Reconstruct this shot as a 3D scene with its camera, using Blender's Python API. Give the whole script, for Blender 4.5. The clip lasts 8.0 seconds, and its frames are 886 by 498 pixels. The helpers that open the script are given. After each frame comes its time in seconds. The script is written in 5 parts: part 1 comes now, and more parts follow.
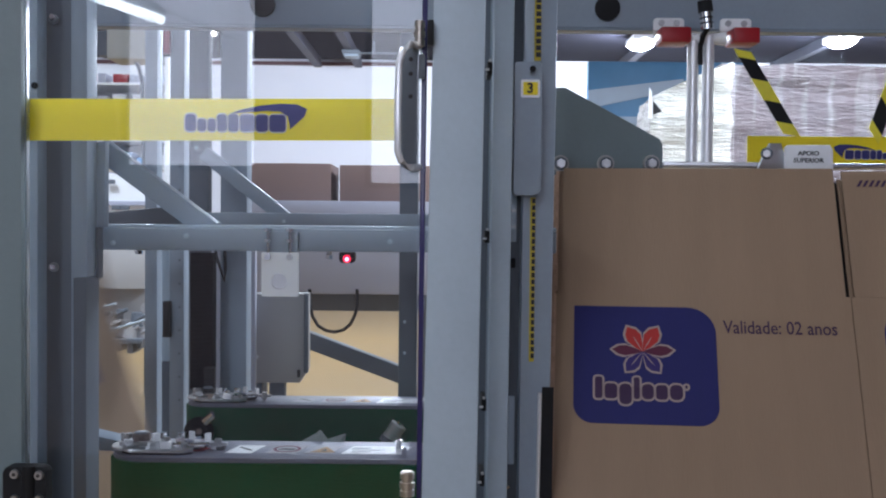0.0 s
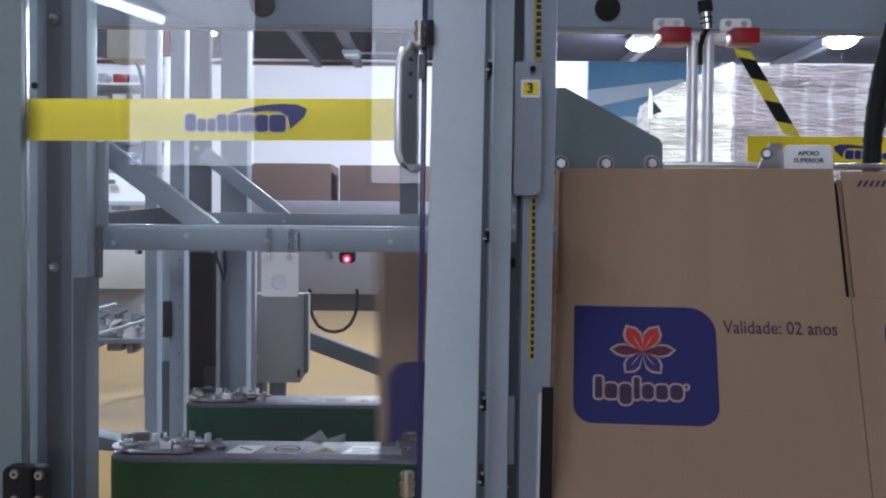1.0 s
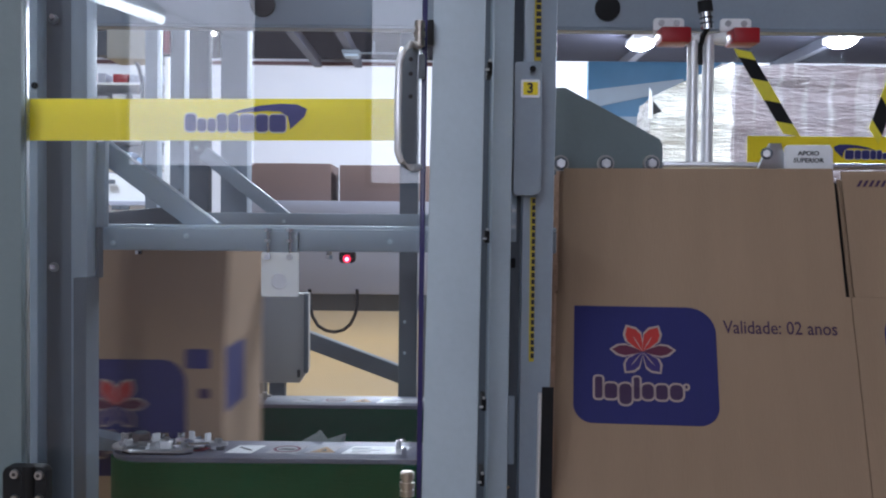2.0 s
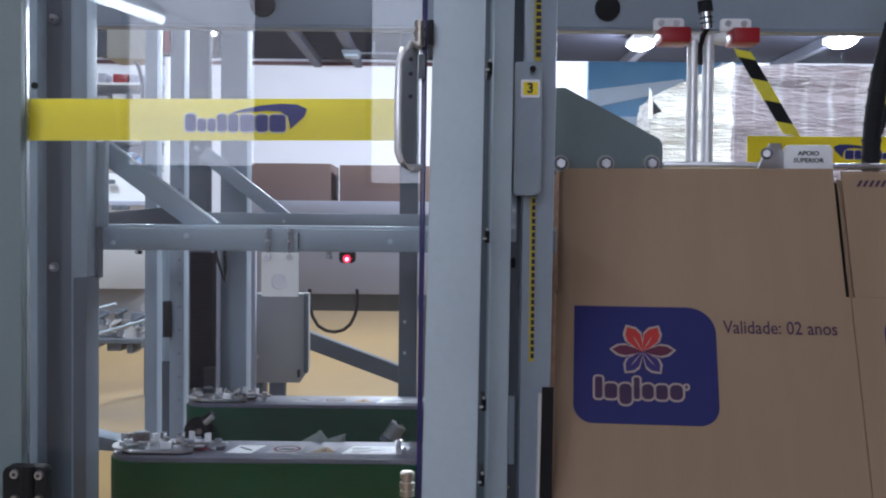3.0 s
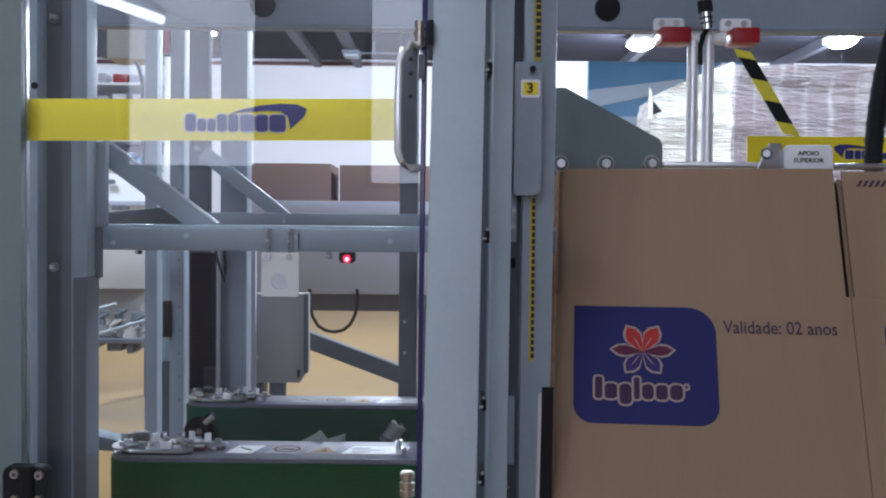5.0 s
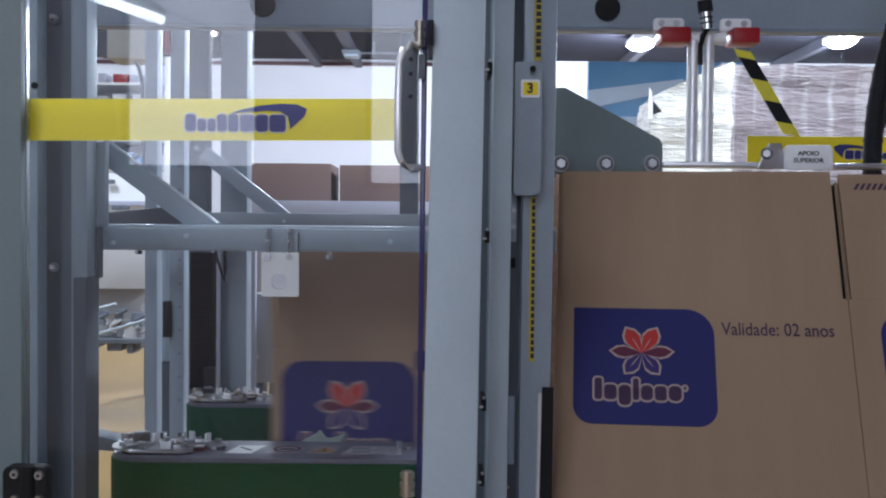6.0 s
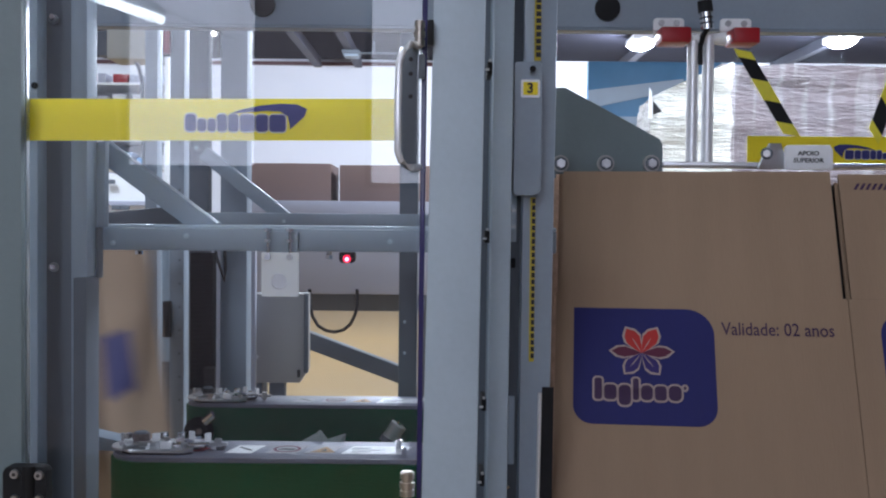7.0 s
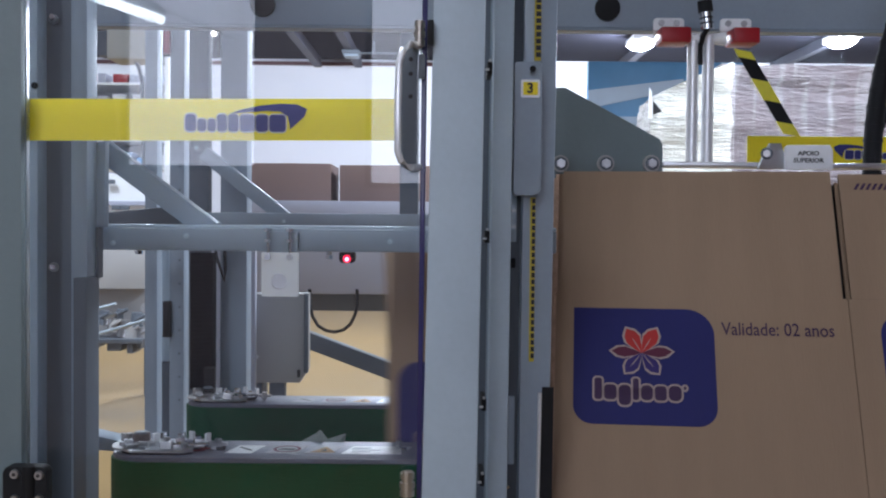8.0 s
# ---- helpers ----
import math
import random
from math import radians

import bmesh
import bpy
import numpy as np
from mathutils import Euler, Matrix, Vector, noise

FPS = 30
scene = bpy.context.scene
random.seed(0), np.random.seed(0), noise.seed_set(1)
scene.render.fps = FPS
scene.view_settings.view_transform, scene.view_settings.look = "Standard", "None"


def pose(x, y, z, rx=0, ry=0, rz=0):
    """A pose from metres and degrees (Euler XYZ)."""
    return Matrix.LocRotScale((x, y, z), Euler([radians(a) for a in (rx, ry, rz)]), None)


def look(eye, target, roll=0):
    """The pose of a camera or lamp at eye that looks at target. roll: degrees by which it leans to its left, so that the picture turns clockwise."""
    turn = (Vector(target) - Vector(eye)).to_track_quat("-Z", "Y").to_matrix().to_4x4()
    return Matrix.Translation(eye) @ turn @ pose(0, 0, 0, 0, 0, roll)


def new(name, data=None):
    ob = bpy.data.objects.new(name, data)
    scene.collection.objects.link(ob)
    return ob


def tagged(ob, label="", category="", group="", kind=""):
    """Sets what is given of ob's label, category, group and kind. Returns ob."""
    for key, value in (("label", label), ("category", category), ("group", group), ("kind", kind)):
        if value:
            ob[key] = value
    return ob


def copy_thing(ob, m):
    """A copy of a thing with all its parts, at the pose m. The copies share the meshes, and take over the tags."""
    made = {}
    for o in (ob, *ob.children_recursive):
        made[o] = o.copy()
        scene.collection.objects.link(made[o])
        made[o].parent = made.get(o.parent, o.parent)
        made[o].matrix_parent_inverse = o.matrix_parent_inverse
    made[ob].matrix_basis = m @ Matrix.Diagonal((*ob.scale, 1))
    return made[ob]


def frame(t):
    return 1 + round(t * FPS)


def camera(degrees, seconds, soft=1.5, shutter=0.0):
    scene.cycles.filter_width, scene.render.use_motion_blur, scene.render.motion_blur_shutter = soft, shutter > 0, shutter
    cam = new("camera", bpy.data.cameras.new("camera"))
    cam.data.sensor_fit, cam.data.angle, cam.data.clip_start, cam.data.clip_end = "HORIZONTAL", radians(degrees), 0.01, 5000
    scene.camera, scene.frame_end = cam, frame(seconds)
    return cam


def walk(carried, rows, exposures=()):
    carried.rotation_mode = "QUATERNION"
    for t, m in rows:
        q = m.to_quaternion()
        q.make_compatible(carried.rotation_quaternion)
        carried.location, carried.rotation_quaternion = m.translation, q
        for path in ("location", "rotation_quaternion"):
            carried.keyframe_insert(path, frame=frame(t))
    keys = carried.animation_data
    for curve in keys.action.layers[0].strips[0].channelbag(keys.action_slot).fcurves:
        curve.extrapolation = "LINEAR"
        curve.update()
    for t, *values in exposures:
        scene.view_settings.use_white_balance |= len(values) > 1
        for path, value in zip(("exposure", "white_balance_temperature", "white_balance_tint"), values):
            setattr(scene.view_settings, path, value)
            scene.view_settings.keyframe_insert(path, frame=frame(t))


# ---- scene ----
# ---- camera ----
EYE = (0, 0, 1.25)
cam = camera(45, 8.0, soft=2.1, shutter=0.9)
STAND = look(EYE, (0, 10, 0.9881), 0.5)
walk(cam, [(0, STAND), (8, STAND)], [(0, 0.41, 6010, 10), (8, 0.41, 6010, 10)])

# ---- world and large lights ----
CEIL = 3.48
world = bpy.data.worlds.new("hall_air")
scene.world = world
world.use_nodes = True
world.node_tree.nodes["Background"].inputs[0].default_value = (0.55, 0.6, 0.7, 1)
world.node_tree.nodes["Background"].inputs[1].default_value = 0.05


def ceiling_lamp(x, y, watts, along=1.2, across=0.25, colour=(0.86, 0.92, 0.985)):
    far = y > 10            # the bare tubes at the far end shine to all sides
    data = bpy.data.lights.new("tube_light", "POINT" if far else "AREA")
    if far:
        data.shadow_soft_size = 0.12
    else:
        data.shape, data.size, data.size_y = "RECTANGLE", across, along
    data.energy, data.color = watts * (2.0 if far else 1.0), colour
    ob = new("tube_light", data)
    ob.location = (x, y, CEIL - (0.36 if far else 0.18))
    return ob


# the two beyond y = 12 are in view, the rest added for light
LAMPS = [(-3.2, 10.7, 95), (2.3, 12.6, 120), (4.55, 12.3, 120), (-0.6, 10.7, 92), (-1.2, 8.6, 30), (1.9, 4.0, 150), (5.2, 3.6, 70),
         (-2.6, 5.2, 90), (5.6, 8.0, 120), (-1.3, -1.4, 22), (-2.6, 1.2, 19), (2.8, 1.0, 1.2), (-0.6, -2.0, 14)]
for lx, ly, watts in LAMPS:
    ceiling_lamp(lx, ly, watts)


# ---- materials ----
def srgb(r, g, b):
    return tuple(c / 255 / 12.92 if c <= 10 else ((c / 255 + 0.055) / 1.055) ** 2.4 for c in (r, g, b))


def material(name, colour, rough=0.5, metal=0.0, var=0.1, scale=5.0, fine=140.0, bump=0.02, stretch=(1, 1, 1), second=None, spec=0.5):
    """Principled surface with large stains, fine grain and fine relief."""
    m = bpy.data.materials.new(name)
    m.use_nodes = True
    nodes, links = m.node_tree.nodes, m.node_tree.links
    bsdf = nodes["Principled BSDF"]
    bsdf.inputs["Metallic"].default_value = metal
    bsdf.inputs["Specular IOR Level"].default_value = spec
    coord, place = nodes.new("ShaderNodeTexCoord"), nodes.new("ShaderNodeMapping")
    place.inputs["Scale"].default_value = stretch
    links.new(coord.outputs["Object"], place.inputs["Vector"])
    big, small = nodes.new("ShaderNodeTexNoise"), nodes.new("ShaderNodeTexNoise")
    for tex, s, detail in ((big, scale, 5), (small, fine, 3)):
        tex.inputs["Scale"].default_value, tex.inputs["Detail"].default_value = s, detail
        links.new(place.outputs["Vector"], tex.inputs["Vector"])
    total = nodes.new("ShaderNodeMath")
    total.operation = "MULTIPLY_ADD"
    total.inputs[1].default_value = 0.35
    links.new(small.outputs["Fac"], total.inputs[0])
    links.new(big.outputs["Fac"], total.inputs[2])
    ramp = nodes.new("ShaderNodeValToRGB")
    low, high = ramp.color_ramp.elements
    low.position, high.position = 0.4, 0.95
    low.color = (*[max(0.0, c * (1 - var)) for c in colour], 1)
    high.color = (*(second or [min(1.0, c * (1 + var)) for c in colour]), 1)
    links.new(total.outputs[0], ramp.inputs[0])
    links.new(ramp.outputs[0], bsdf.inputs["Base Color"])
    gloss = nodes.new("ShaderNodeMapRange")
    gloss.inputs["To Min"].default_value, gloss.inputs["To Max"].default_value = max(0.02, rough - 0.08), min(1, rough + 0.1)
    links.new(big.outputs["Fac"], gloss.inputs["Value"])
    links.new(gloss.outputs[0], bsdf.inputs["Roughness"])
    relief = nodes.new("ShaderNodeBump")
    relief.inputs["Strength"].default_value, relief.inputs["Distance"].default_value = min(1.0, bump * 10), 0.001
    links.new(small.outputs["Fac"], relief.inputs["Height"])
    links.new(relief.outputs[0], bsdf.inputs["Normal"])
    return m


def glowing(name, colour, strength):
    m = bpy.data.materials.new(name)
    m.use_nodes = True
    bsdf = m.node_tree.nodes["Principled BSDF"]
    bsdf.inputs["Base Color"].default_value = (*colour, 1)
    bsdf.inputs["Emission Color"].default_value = (*colour, 1)
    bsdf.inputs["Emission Strength"].default_value = strength
    return m


def clear(name, ior=1.5, tint=(0.96, 0.97, 0.98), rough=0.0):
    """Thin clear sheet: transparent, with a Fresnel gloss."""
    m = bpy.data.materials.new(name)
    m.use_nodes = True
    nodes, links = m.node_tree.nodes, m.node_tree.links
    nodes.remove(nodes["Principled BSDF"])
    seen, shine = nodes.new("ShaderNodeBsdfTransparent"), nodes.new("ShaderNodeBsdfGlossy")
    seen.inputs[0].default_value = (*tint, 1)
    shine.inputs["Roughness"].default_value = rough
    fres, mix = nodes.new("ShaderNodeFresnel"), nodes.new("ShaderNodeMixShader")
    fres.inputs[0].default_value = ior
    links.new(fres.outputs[0], mix.inputs[0])
    links.new(seen.outputs[0], mix.inputs[1])
    links.new(shine.outputs[0], mix.inputs[2])
    links.new(mix.outputs[0], nodes["Material Output"].inputs["Surface"])
    return m


def wrapped(name, colour, veil, milky):
    """Cartons or sacks under creased stretch film: soft body, milky upright folds, a glossy wrinkled coat."""
    m = material(name, colour, rough=0.42, var=0.28, scale=3.2, fine=60, bump=0.1, stretch=(1, 1, 5), second=veil)
    nodes, links = m.node_tree.nodes, m.node_tree.links
    bsdf = nodes["Principled BSDF"]
    bsdf.inputs["Coat Weight"].default_value, bsdf.inputs["Coat Roughness"].default_value = 1.0, 0.14
    coord = nodes.new("ShaderNodeTexCoord")

    def streaks(stretch, turn, scale, twist):
        place, tex = nodes.new("ShaderNodeMapping"), nodes.new("ShaderNodeTexNoise")
        place.inputs["Scale"].default_value, place.inputs["Rotation"].default_value = stretch, (0, turn, 0)
        links.new(coord.outputs["Object"], place.inputs["Vector"])
        tex.inputs["Scale"].default_value, tex.inputs["Detail"].default_value, tex.inputs["Distortion"].default_value = scale, 6, twist
        links.new(place.outputs["Vector"], tex.inputs["Vector"])
        return tex

    # milky folds of film where several layers lie over one another
    fold = streaks((5.5, 5.5, 0.7), 0.06, 1.6, 0.4)
    amount, mix = nodes.new("ShaderNodeMapRange"), nodes.new("ShaderNodeMix")
    amount.inputs["From Min"].default_value, amount.inputs["From Max"].default_value = 0.52, 0.72
    amount.inputs["To Max"].default_value = milky
    links.new(fold.outputs["Fac"], amount.inputs["Value"])
    mix.data_type = "RGBA"
    under = bsdf.inputs["Base Color"].links[0].from_socket
    links.new(amount.outputs[0], mix.inputs["Factor"])
    links.new(under, mix.inputs[6])
    mix.inputs[7].default_value = (0.78, 0.78, 0.8, 1)
    links.new(mix.outputs[2], bsdf.inputs["Base Color"])
    # tight wrinkles: level ones and slanting ones
    level, slant = streaks((1.6, 1.6, 12), 0.1, 7.0, 1.2), streaks((3.0, 3.0, 8), 0.7, 6.0, 0.8)
    total = nodes.new("ShaderNodeMath")
    total.operation = "ADD"
    links.new(level.outputs["Fac"], total.inputs[0])
    links.new(slant.outputs["Fac"], total.inputs[1])
    relief = nodes.new("ShaderNodeBump")
    relief.inputs["Strength"].default_value, relief.inputs["Distance"].default_value = 0.85, 0.03
    links.new(total.outputs[0], relief.inputs["Height"])
    links.new(relief.outputs[0], bsdf.inputs["Coat Normal"])
    soft = nodes.new("ShaderNodeBump")
    soft.inputs["Strength"].default_value, soft.inputs["Distance"].default_value = 0.6, 0.02
    links.new(level.outputs["Fac"], soft.inputs["Height"])
    links.new(soft.outputs[0], bsdf.inputs["Normal"])
    return m


# four tones of the frame's grey, given part by part
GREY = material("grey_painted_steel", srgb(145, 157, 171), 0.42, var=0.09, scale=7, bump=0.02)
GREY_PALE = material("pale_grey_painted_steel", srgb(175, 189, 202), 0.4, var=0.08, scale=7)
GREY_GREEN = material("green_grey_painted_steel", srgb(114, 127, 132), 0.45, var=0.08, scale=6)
GREY_DARK = material("dark_grey_steel", srgb(92, 99, 109), 0.5, var=0.12, scale=8)
STEEL = material("brushed_steel", (0.55, 0.56, 0.58), 0.3, metal=1.0, var=0.12, scale=12, fine=300)
CHROME = material("chrome", (0.78, 0.79, 0.8), 0.1, metal=1.0, var=0.05, scale=9, bump=0.0)
PLATE = material("scratched_grey_plate", srgb(98, 99, 115), 0.4, metal=0.2, var=0.25, scale=18, fine=200, bump=0.04, stretch=(0.5, 2, 1))
ALU = material("bright_aluminium", (0.86, 0.87, 0.9), 0.22, metal=0.35, var=0.05, scale=14)
BRASS = material("nickel_brass", (0.5, 0.46, 0.4), 0.36, metal=1.0, var=0.15, scale=30)
BLACK = material("black_plastic", (0.010, 0.010, 0.012), 0.6, var=0.3, scale=30, spec=0.25)
RUBBER = material("black_rubber", (0.014, 0.014, 0.017), 0.65, var=0.3, scale=20, bump=0.04, spec=0.2)
YELLOW = material("yellow_vinyl", srgb(248, 226, 8), 0.4, var=0.05, scale=5)
TAPE_YELLOW = material("yellow_tape", srgb(236, 222, 60), 0.4, var=0.08, scale=9)
NAVY = material("navy_ink", srgb(42, 42, 110), 0.45, var=0.1, scale=10)
MARK_PALE = material("pale_outline_vinyl", srgb(205, 200, 205), 0.5, var=0.05)
WHITE_PLASTIC = material("white_plate", srgb(243, 244, 247), 0.4, var=0.05, scale=9)
LABEL = material("white_label", srgb(205, 205, 208), 0.5, var=0.04)
STICKER = material("worn_sticker", srgb(124, 120, 128), 0.45, var=0.22, scale=60, fine=300)
INK = material("black_ink", (0.02, 0.02, 0.025), 0.6, var=0.2)
RED_PLASTIC = material("red_plastic", srgb(152, 20, 32), 0.35, var=0.12, scale=18)
GREEN_BELT = material("green_belt", srgb(6, 66, 43), 0.62, spec=0.12, var=0.16, scale=9, fine=220, bump=0.05, stretch=(0.4, 1, 3))
CARD = material("brown_cardboard", srgb(152, 128, 107), 0.85, var=0.07, scale=4, fine=90, bump=0.03, stretch=(6, 1, 0.6), spec=0.2)
CARD_EDGE = material("cardboard_edge", srgb(176, 146, 126), 0.9, var=0.2, scale=60, fine=300, bump=0.1, spec=0.1)
PRINT_BLUE = material("blue_print", srgb(40, 40, 97), 0.7, var=0.08, scale=7, fine=120, stretch=(6, 1, 0.6), spec=0.3)
PRINT_DUSK = material("dark_red_print", srgb(92, 40, 62), 0.7, var=0.1, scale=14, spec=0.3)
PRINT_VIOLET = material("violet_print", srgb(58, 46, 104), 0.7, var=0.1, scale=14, spec=0.3)
PRINT_RED = material("red_print", srgb(176, 52, 48), 0.7, var=0.1, scale=14, spec=0.3)
PRINT_WHITE = material("white_print", srgb(170, 152, 146), 0.8, var=0.06, scale=14, spec=0.2)
PRINT_BROWN = material("dark_print", srgb(70, 52, 78), 0.8, var=0.1, scale=14, spec=0.2)
PLEXI = clear("clear_plexiglass", 1.5)
PURPLE_EDGE = material("plexiglass_edge", srgb(48, 44, 92), 0.15, var=0.15, scale=20)
GLOW_RED = glowing("red_indicator_glow", (1.0, 0.01, 0.06), 0.75)
GLOW_CORE = glowing("red_indicator_core", (1.0, 0.25, 0.4), 4.0)
CREAM = material("cream_plastic", srgb(196, 194, 184), 0.5, var=0.05, scale=9)
MATT_BLACK = material("matt_black_rubber", (0.006, 0.006, 0.008), 0.85, var=0.3, scale=20, bump=0.03, spec=0.03)
RUSTY = material("rust_brown_steel", (0.13, 0.10, 0.095), 0.5, metal=0.4, var=0.3, scale=60)
TYPE_PLATE = material("worn_silver_plate", (0.5, 0.5, 0.53), 0.42, metal=0.6, var=0.4, scale=70, fine=260, bump=0.06)
SCALE_YELLOW = material("faded_scale_yellow", srgb(196, 176, 48), 0.5, var=0.15, scale=30)
TRIM = material("dull_red_trim", srgb(96, 66, 70), 0.7, var=0.15, scale=4)
SCRAP = material("crumpled_pale_plastic", srgb(104, 116, 112), 0.35, var=0.2, scale=40)
GLOW_LAMP = glowing("lamp_glow", (0.9, 0.95, 1.0), 14.0)
SKY = glowing("overcast_sky", (0.88, 0.9, 1.0), 2.5)
GLOW_BULB = glowing("bulb_glow", (1.0, 0.98, 0.95), 60.0)
GLOW_TUBE = glowing("tube_glow", (0.92, 0.96, 1.0), 6.0)
FLOOR = material("cream_epoxy_floor", srgb(148, 121, 76), 0.55, spec=0.25, var=0.07, scale=1.2, fine=30, bump=0.01)
WALL = material("white_wall", srgb(230, 230, 240), 0.8, var=0.04, scale=1.5, fine=60)
WALL_GREY = material("grey_wall", srgb(165, 155, 164), 0.8, var=0.06, scale=1.5, fine=60)
CEILING = material("dark_ceiling", srgb(38, 38, 48), 0.9, spec=0.1, var=0.2, scale=1.0, fine=20)
GIRDER = material("ceiling_girder", srgb(62, 62, 74), 0.6, var=0.12, scale=3)
BLUE_SHEET = material("blue_sheet", srgb(92, 144, 192), 0.4, var=0.15, scale=2.5)
PALE_SHEET = material("pale_blue_sheet", srgb(176, 196, 222), 0.4, var=0.1, scale=2.5)
WRAP_WHITE = wrapped("film_wrapped_sacks", srgb(150, 149, 142), srgb(208, 207, 200), 0.4)
WRAP_BROWN = wrapped("film_wrapped_cartons", srgb(84, 72, 76), srgb(124, 111, 115), 0.36)
MACHINE_PALE = material("pale_machine_panel", srgb(172, 174, 190), 0.45, var=0.06, scale=3)
CABINET = material("grey_cabinet_paint", srgb(166, 164, 164), 0.5, var=0.08, scale=7)
WOOD = material("pallet_wood", srgb(150, 118, 84), 0.8, var=0.25, scale=8, stretch=(1, 6, 6))
MAUVE_CARD = material("far_cardboard", srgb(134, 112, 106), 0.85, var=0.08, scale=3)


# ---- mesh helpers ----
OFFSET = {}


def thing(name, at, label, category, group="", kind=""):
    ob = new(name)
    ob.location, ob.empty_display_size = at, 0.05
    OFFSET[ob] = Vector(at)
    return tagged(ob, label, category, group, kind)


def part(name, bm, mat, parent=None, label="", smooth=True, kind=""):
    """Link a bmesh, given in the space in which its thing was laid out, as one mesh object."""
    base = OFFSET.get(parent, Vector())
    if parent is not None:
        bmesh.ops.translate(bm, vec=-base, verts=bm.verts)
    bmesh.ops.recalc_face_normals(bm, faces=bm.faces)
    data = bpy.data.meshes.new(name)
    bm.to_mesh(data)
    bm.free()
    data.materials.append(mat)
    if smooth:
        for poly in data.polygons:
            poly.use_smooth = True
        data.set_sharp_from_angle(angle=radians(35))
    ob = new(name, data)
    if parent is not None:
        ob.parent = parent
        OFFSET[ob] = base
    return tagged(ob, label, kind=kind)


def box(x0, x1, z0, z1, y0, y1, bevel=0.0, bm=None):
    """A block; x and z first, as on an elevation, then depth."""
    bm = bm or bmesh.new()
    made = bmesh.ops.create_cube(bm, size=1)["verts"]
    bmesh.ops.scale(bm, vec=(x1 - x0, y1 - y0, z1 - z0), verts=made)
    bmesh.ops.translate(bm, vec=((x0 + x1) / 2, (y0 + y1) / 2, (z0 + z1) / 2), verts=made)
    if bevel:
        edges = list({e for v in made for e in v.link_edges})
        bmesh.ops.bevel(bm, geom=edges, offset=bevel, segments=2, profile=0.6, affect="EDGES")
    return bm


def rod(a, b, r, r2=None, seg=14, bm=None):
    bm = bm or bmesh.new()
    a, b = Vector(a), Vector(b)
    turn = (b - a).to_track_quat("Z", "Y").to_matrix().to_4x4()
    bmesh.ops.create_cone(bm, cap_ends=True, segments=seg, radius1=r, radius2=r if r2 is None else r2, depth=(b - a).length,
                          matrix=Matrix.Translation((a + b) / 2) @ turn)
    return bm


def prism(points, y0, y1, bevel=0.0, bm=None):
    """A flat shape on the elevation (x, z), y0 to y1 deep."""
    bm = bm or bmesh.new()
    front = [bm.verts.new((x, y0, z)) for x, z in points]
    back = [bm.verts.new((x, y1, z)) for x, z in points]
    caps = [bm.faces.new(front), bm.faces.new(list(reversed(back)))]
    for i in range(len(points)):
        j = (i + 1) % len(points)
        bm.faces.new((front[j], front[i], back[i], back[j]))
    if bevel:
        bmesh.ops.bevel(bm, geom=[e for f in caps for e in f.edges], offset=bevel, segments=2, profile=0.6, affect="EDGES")
    return bm


def flat(points, z0, z1, bevel=0.0):
    """A flat shape on the plan (x, y), z0 to z1 high."""
    bm = bmesh.new()
    low, high = [bm.verts.new((x, y, z0)) for x, y in points], [bm.verts.new((x, y, z1)) for x, y in points]
    bm.faces.new(low[::-1])
    top = bm.faces.new(high)
    for i in range(len(points)):
        j = (i + 1) % len(points)
        bm.faces.new((low[i], low[j], high[j], high[i]))
    if bevel:
        bmesh.ops.bevel(bm, geom=list(top.edges), offset=bevel, segments=1, affect="EDGES")
    return bm


def rounded(x0, x1, z0, z1, radii, steps=6):
    """Corner points of a rounded rectangle; radii for the top left, top right, bottom right and bottom left."""
    tl, tr, br, bl = radii
    out = []
    for cx, cz, r, start in ((x1 - tr, z1 - tr, tr, 0), (x0 + tl, z1 - tl, tl, 90), (x0 + bl, z0 + bl, bl, 180), (x1 - br, z0 + br, br, 270)):
        if r <= 0:
            out.append((cx, cz))
            continue
        for i in range(steps + 1):
            a = radians(start + 90 * i / steps)
            out.append((cx + r * math.cos(a), cz + r * math.sin(a)))
    return out


def hose(points, r, seg=10, bm=None):
    """A round tube along points."""
    bm = bm or bmesh.new()
    points = [Vector(p) for p in points]
    rings = []
    for i, p in enumerate(points):
        way = (points[min(i + 1, len(points) - 1)] - points[max(i - 1, 0)]).normalized()
        side = way.cross(Vector((0, 1, 0)) if abs(way.y) < 0.9 else Vector((1, 0, 0))).normalized()
        up = side.cross(way)
        rings.append([bm.verts.new(p + r * (math.cos(a) * side + math.sin(a) * up)) for a in (2 * math.pi * k / seg for k in range(seg))])
    for a, b in zip(rings, rings[1:]):
        for k in range(seg):
            bm.faces.new((a[k], a[(k + 1) % seg], b[(k + 1) % seg], b[k]))
    bm.faces.new(rings[0][::-1])
    bm.faces.new(rings[-1])
    return bm


def arc(centre, rx, rz, a0, a1, n=14):
    cx, cy, cz = centre
    return [(cx + rx * math.cos(radians(a0 + (a1 - a0) * i / n)), cy, cz + rz * math.sin(radians(a0 + (a1 - a0) * i / n))) for i in range(n + 1)]


def bar_between(a, b, width, depth, bm=None, bevel=0.002):
    """A rectangular bar from a to b; width lies on the elevation, depth goes back from both points."""
    (ax, ay, az), (bx, by, bz) = a, b
    way = Vector((bx - ax, bz - az)).normalized()
    n = Vector((-way.y, way.x)) * width / 2
    bm = prism([(ax + n.x, az + n.y), (ax - n.x, az - n.y), (bx - n.x, bz - n.y), (bx + n.x, bz + n.y)], ay, ay + depth, bevel, bm)
    return bm


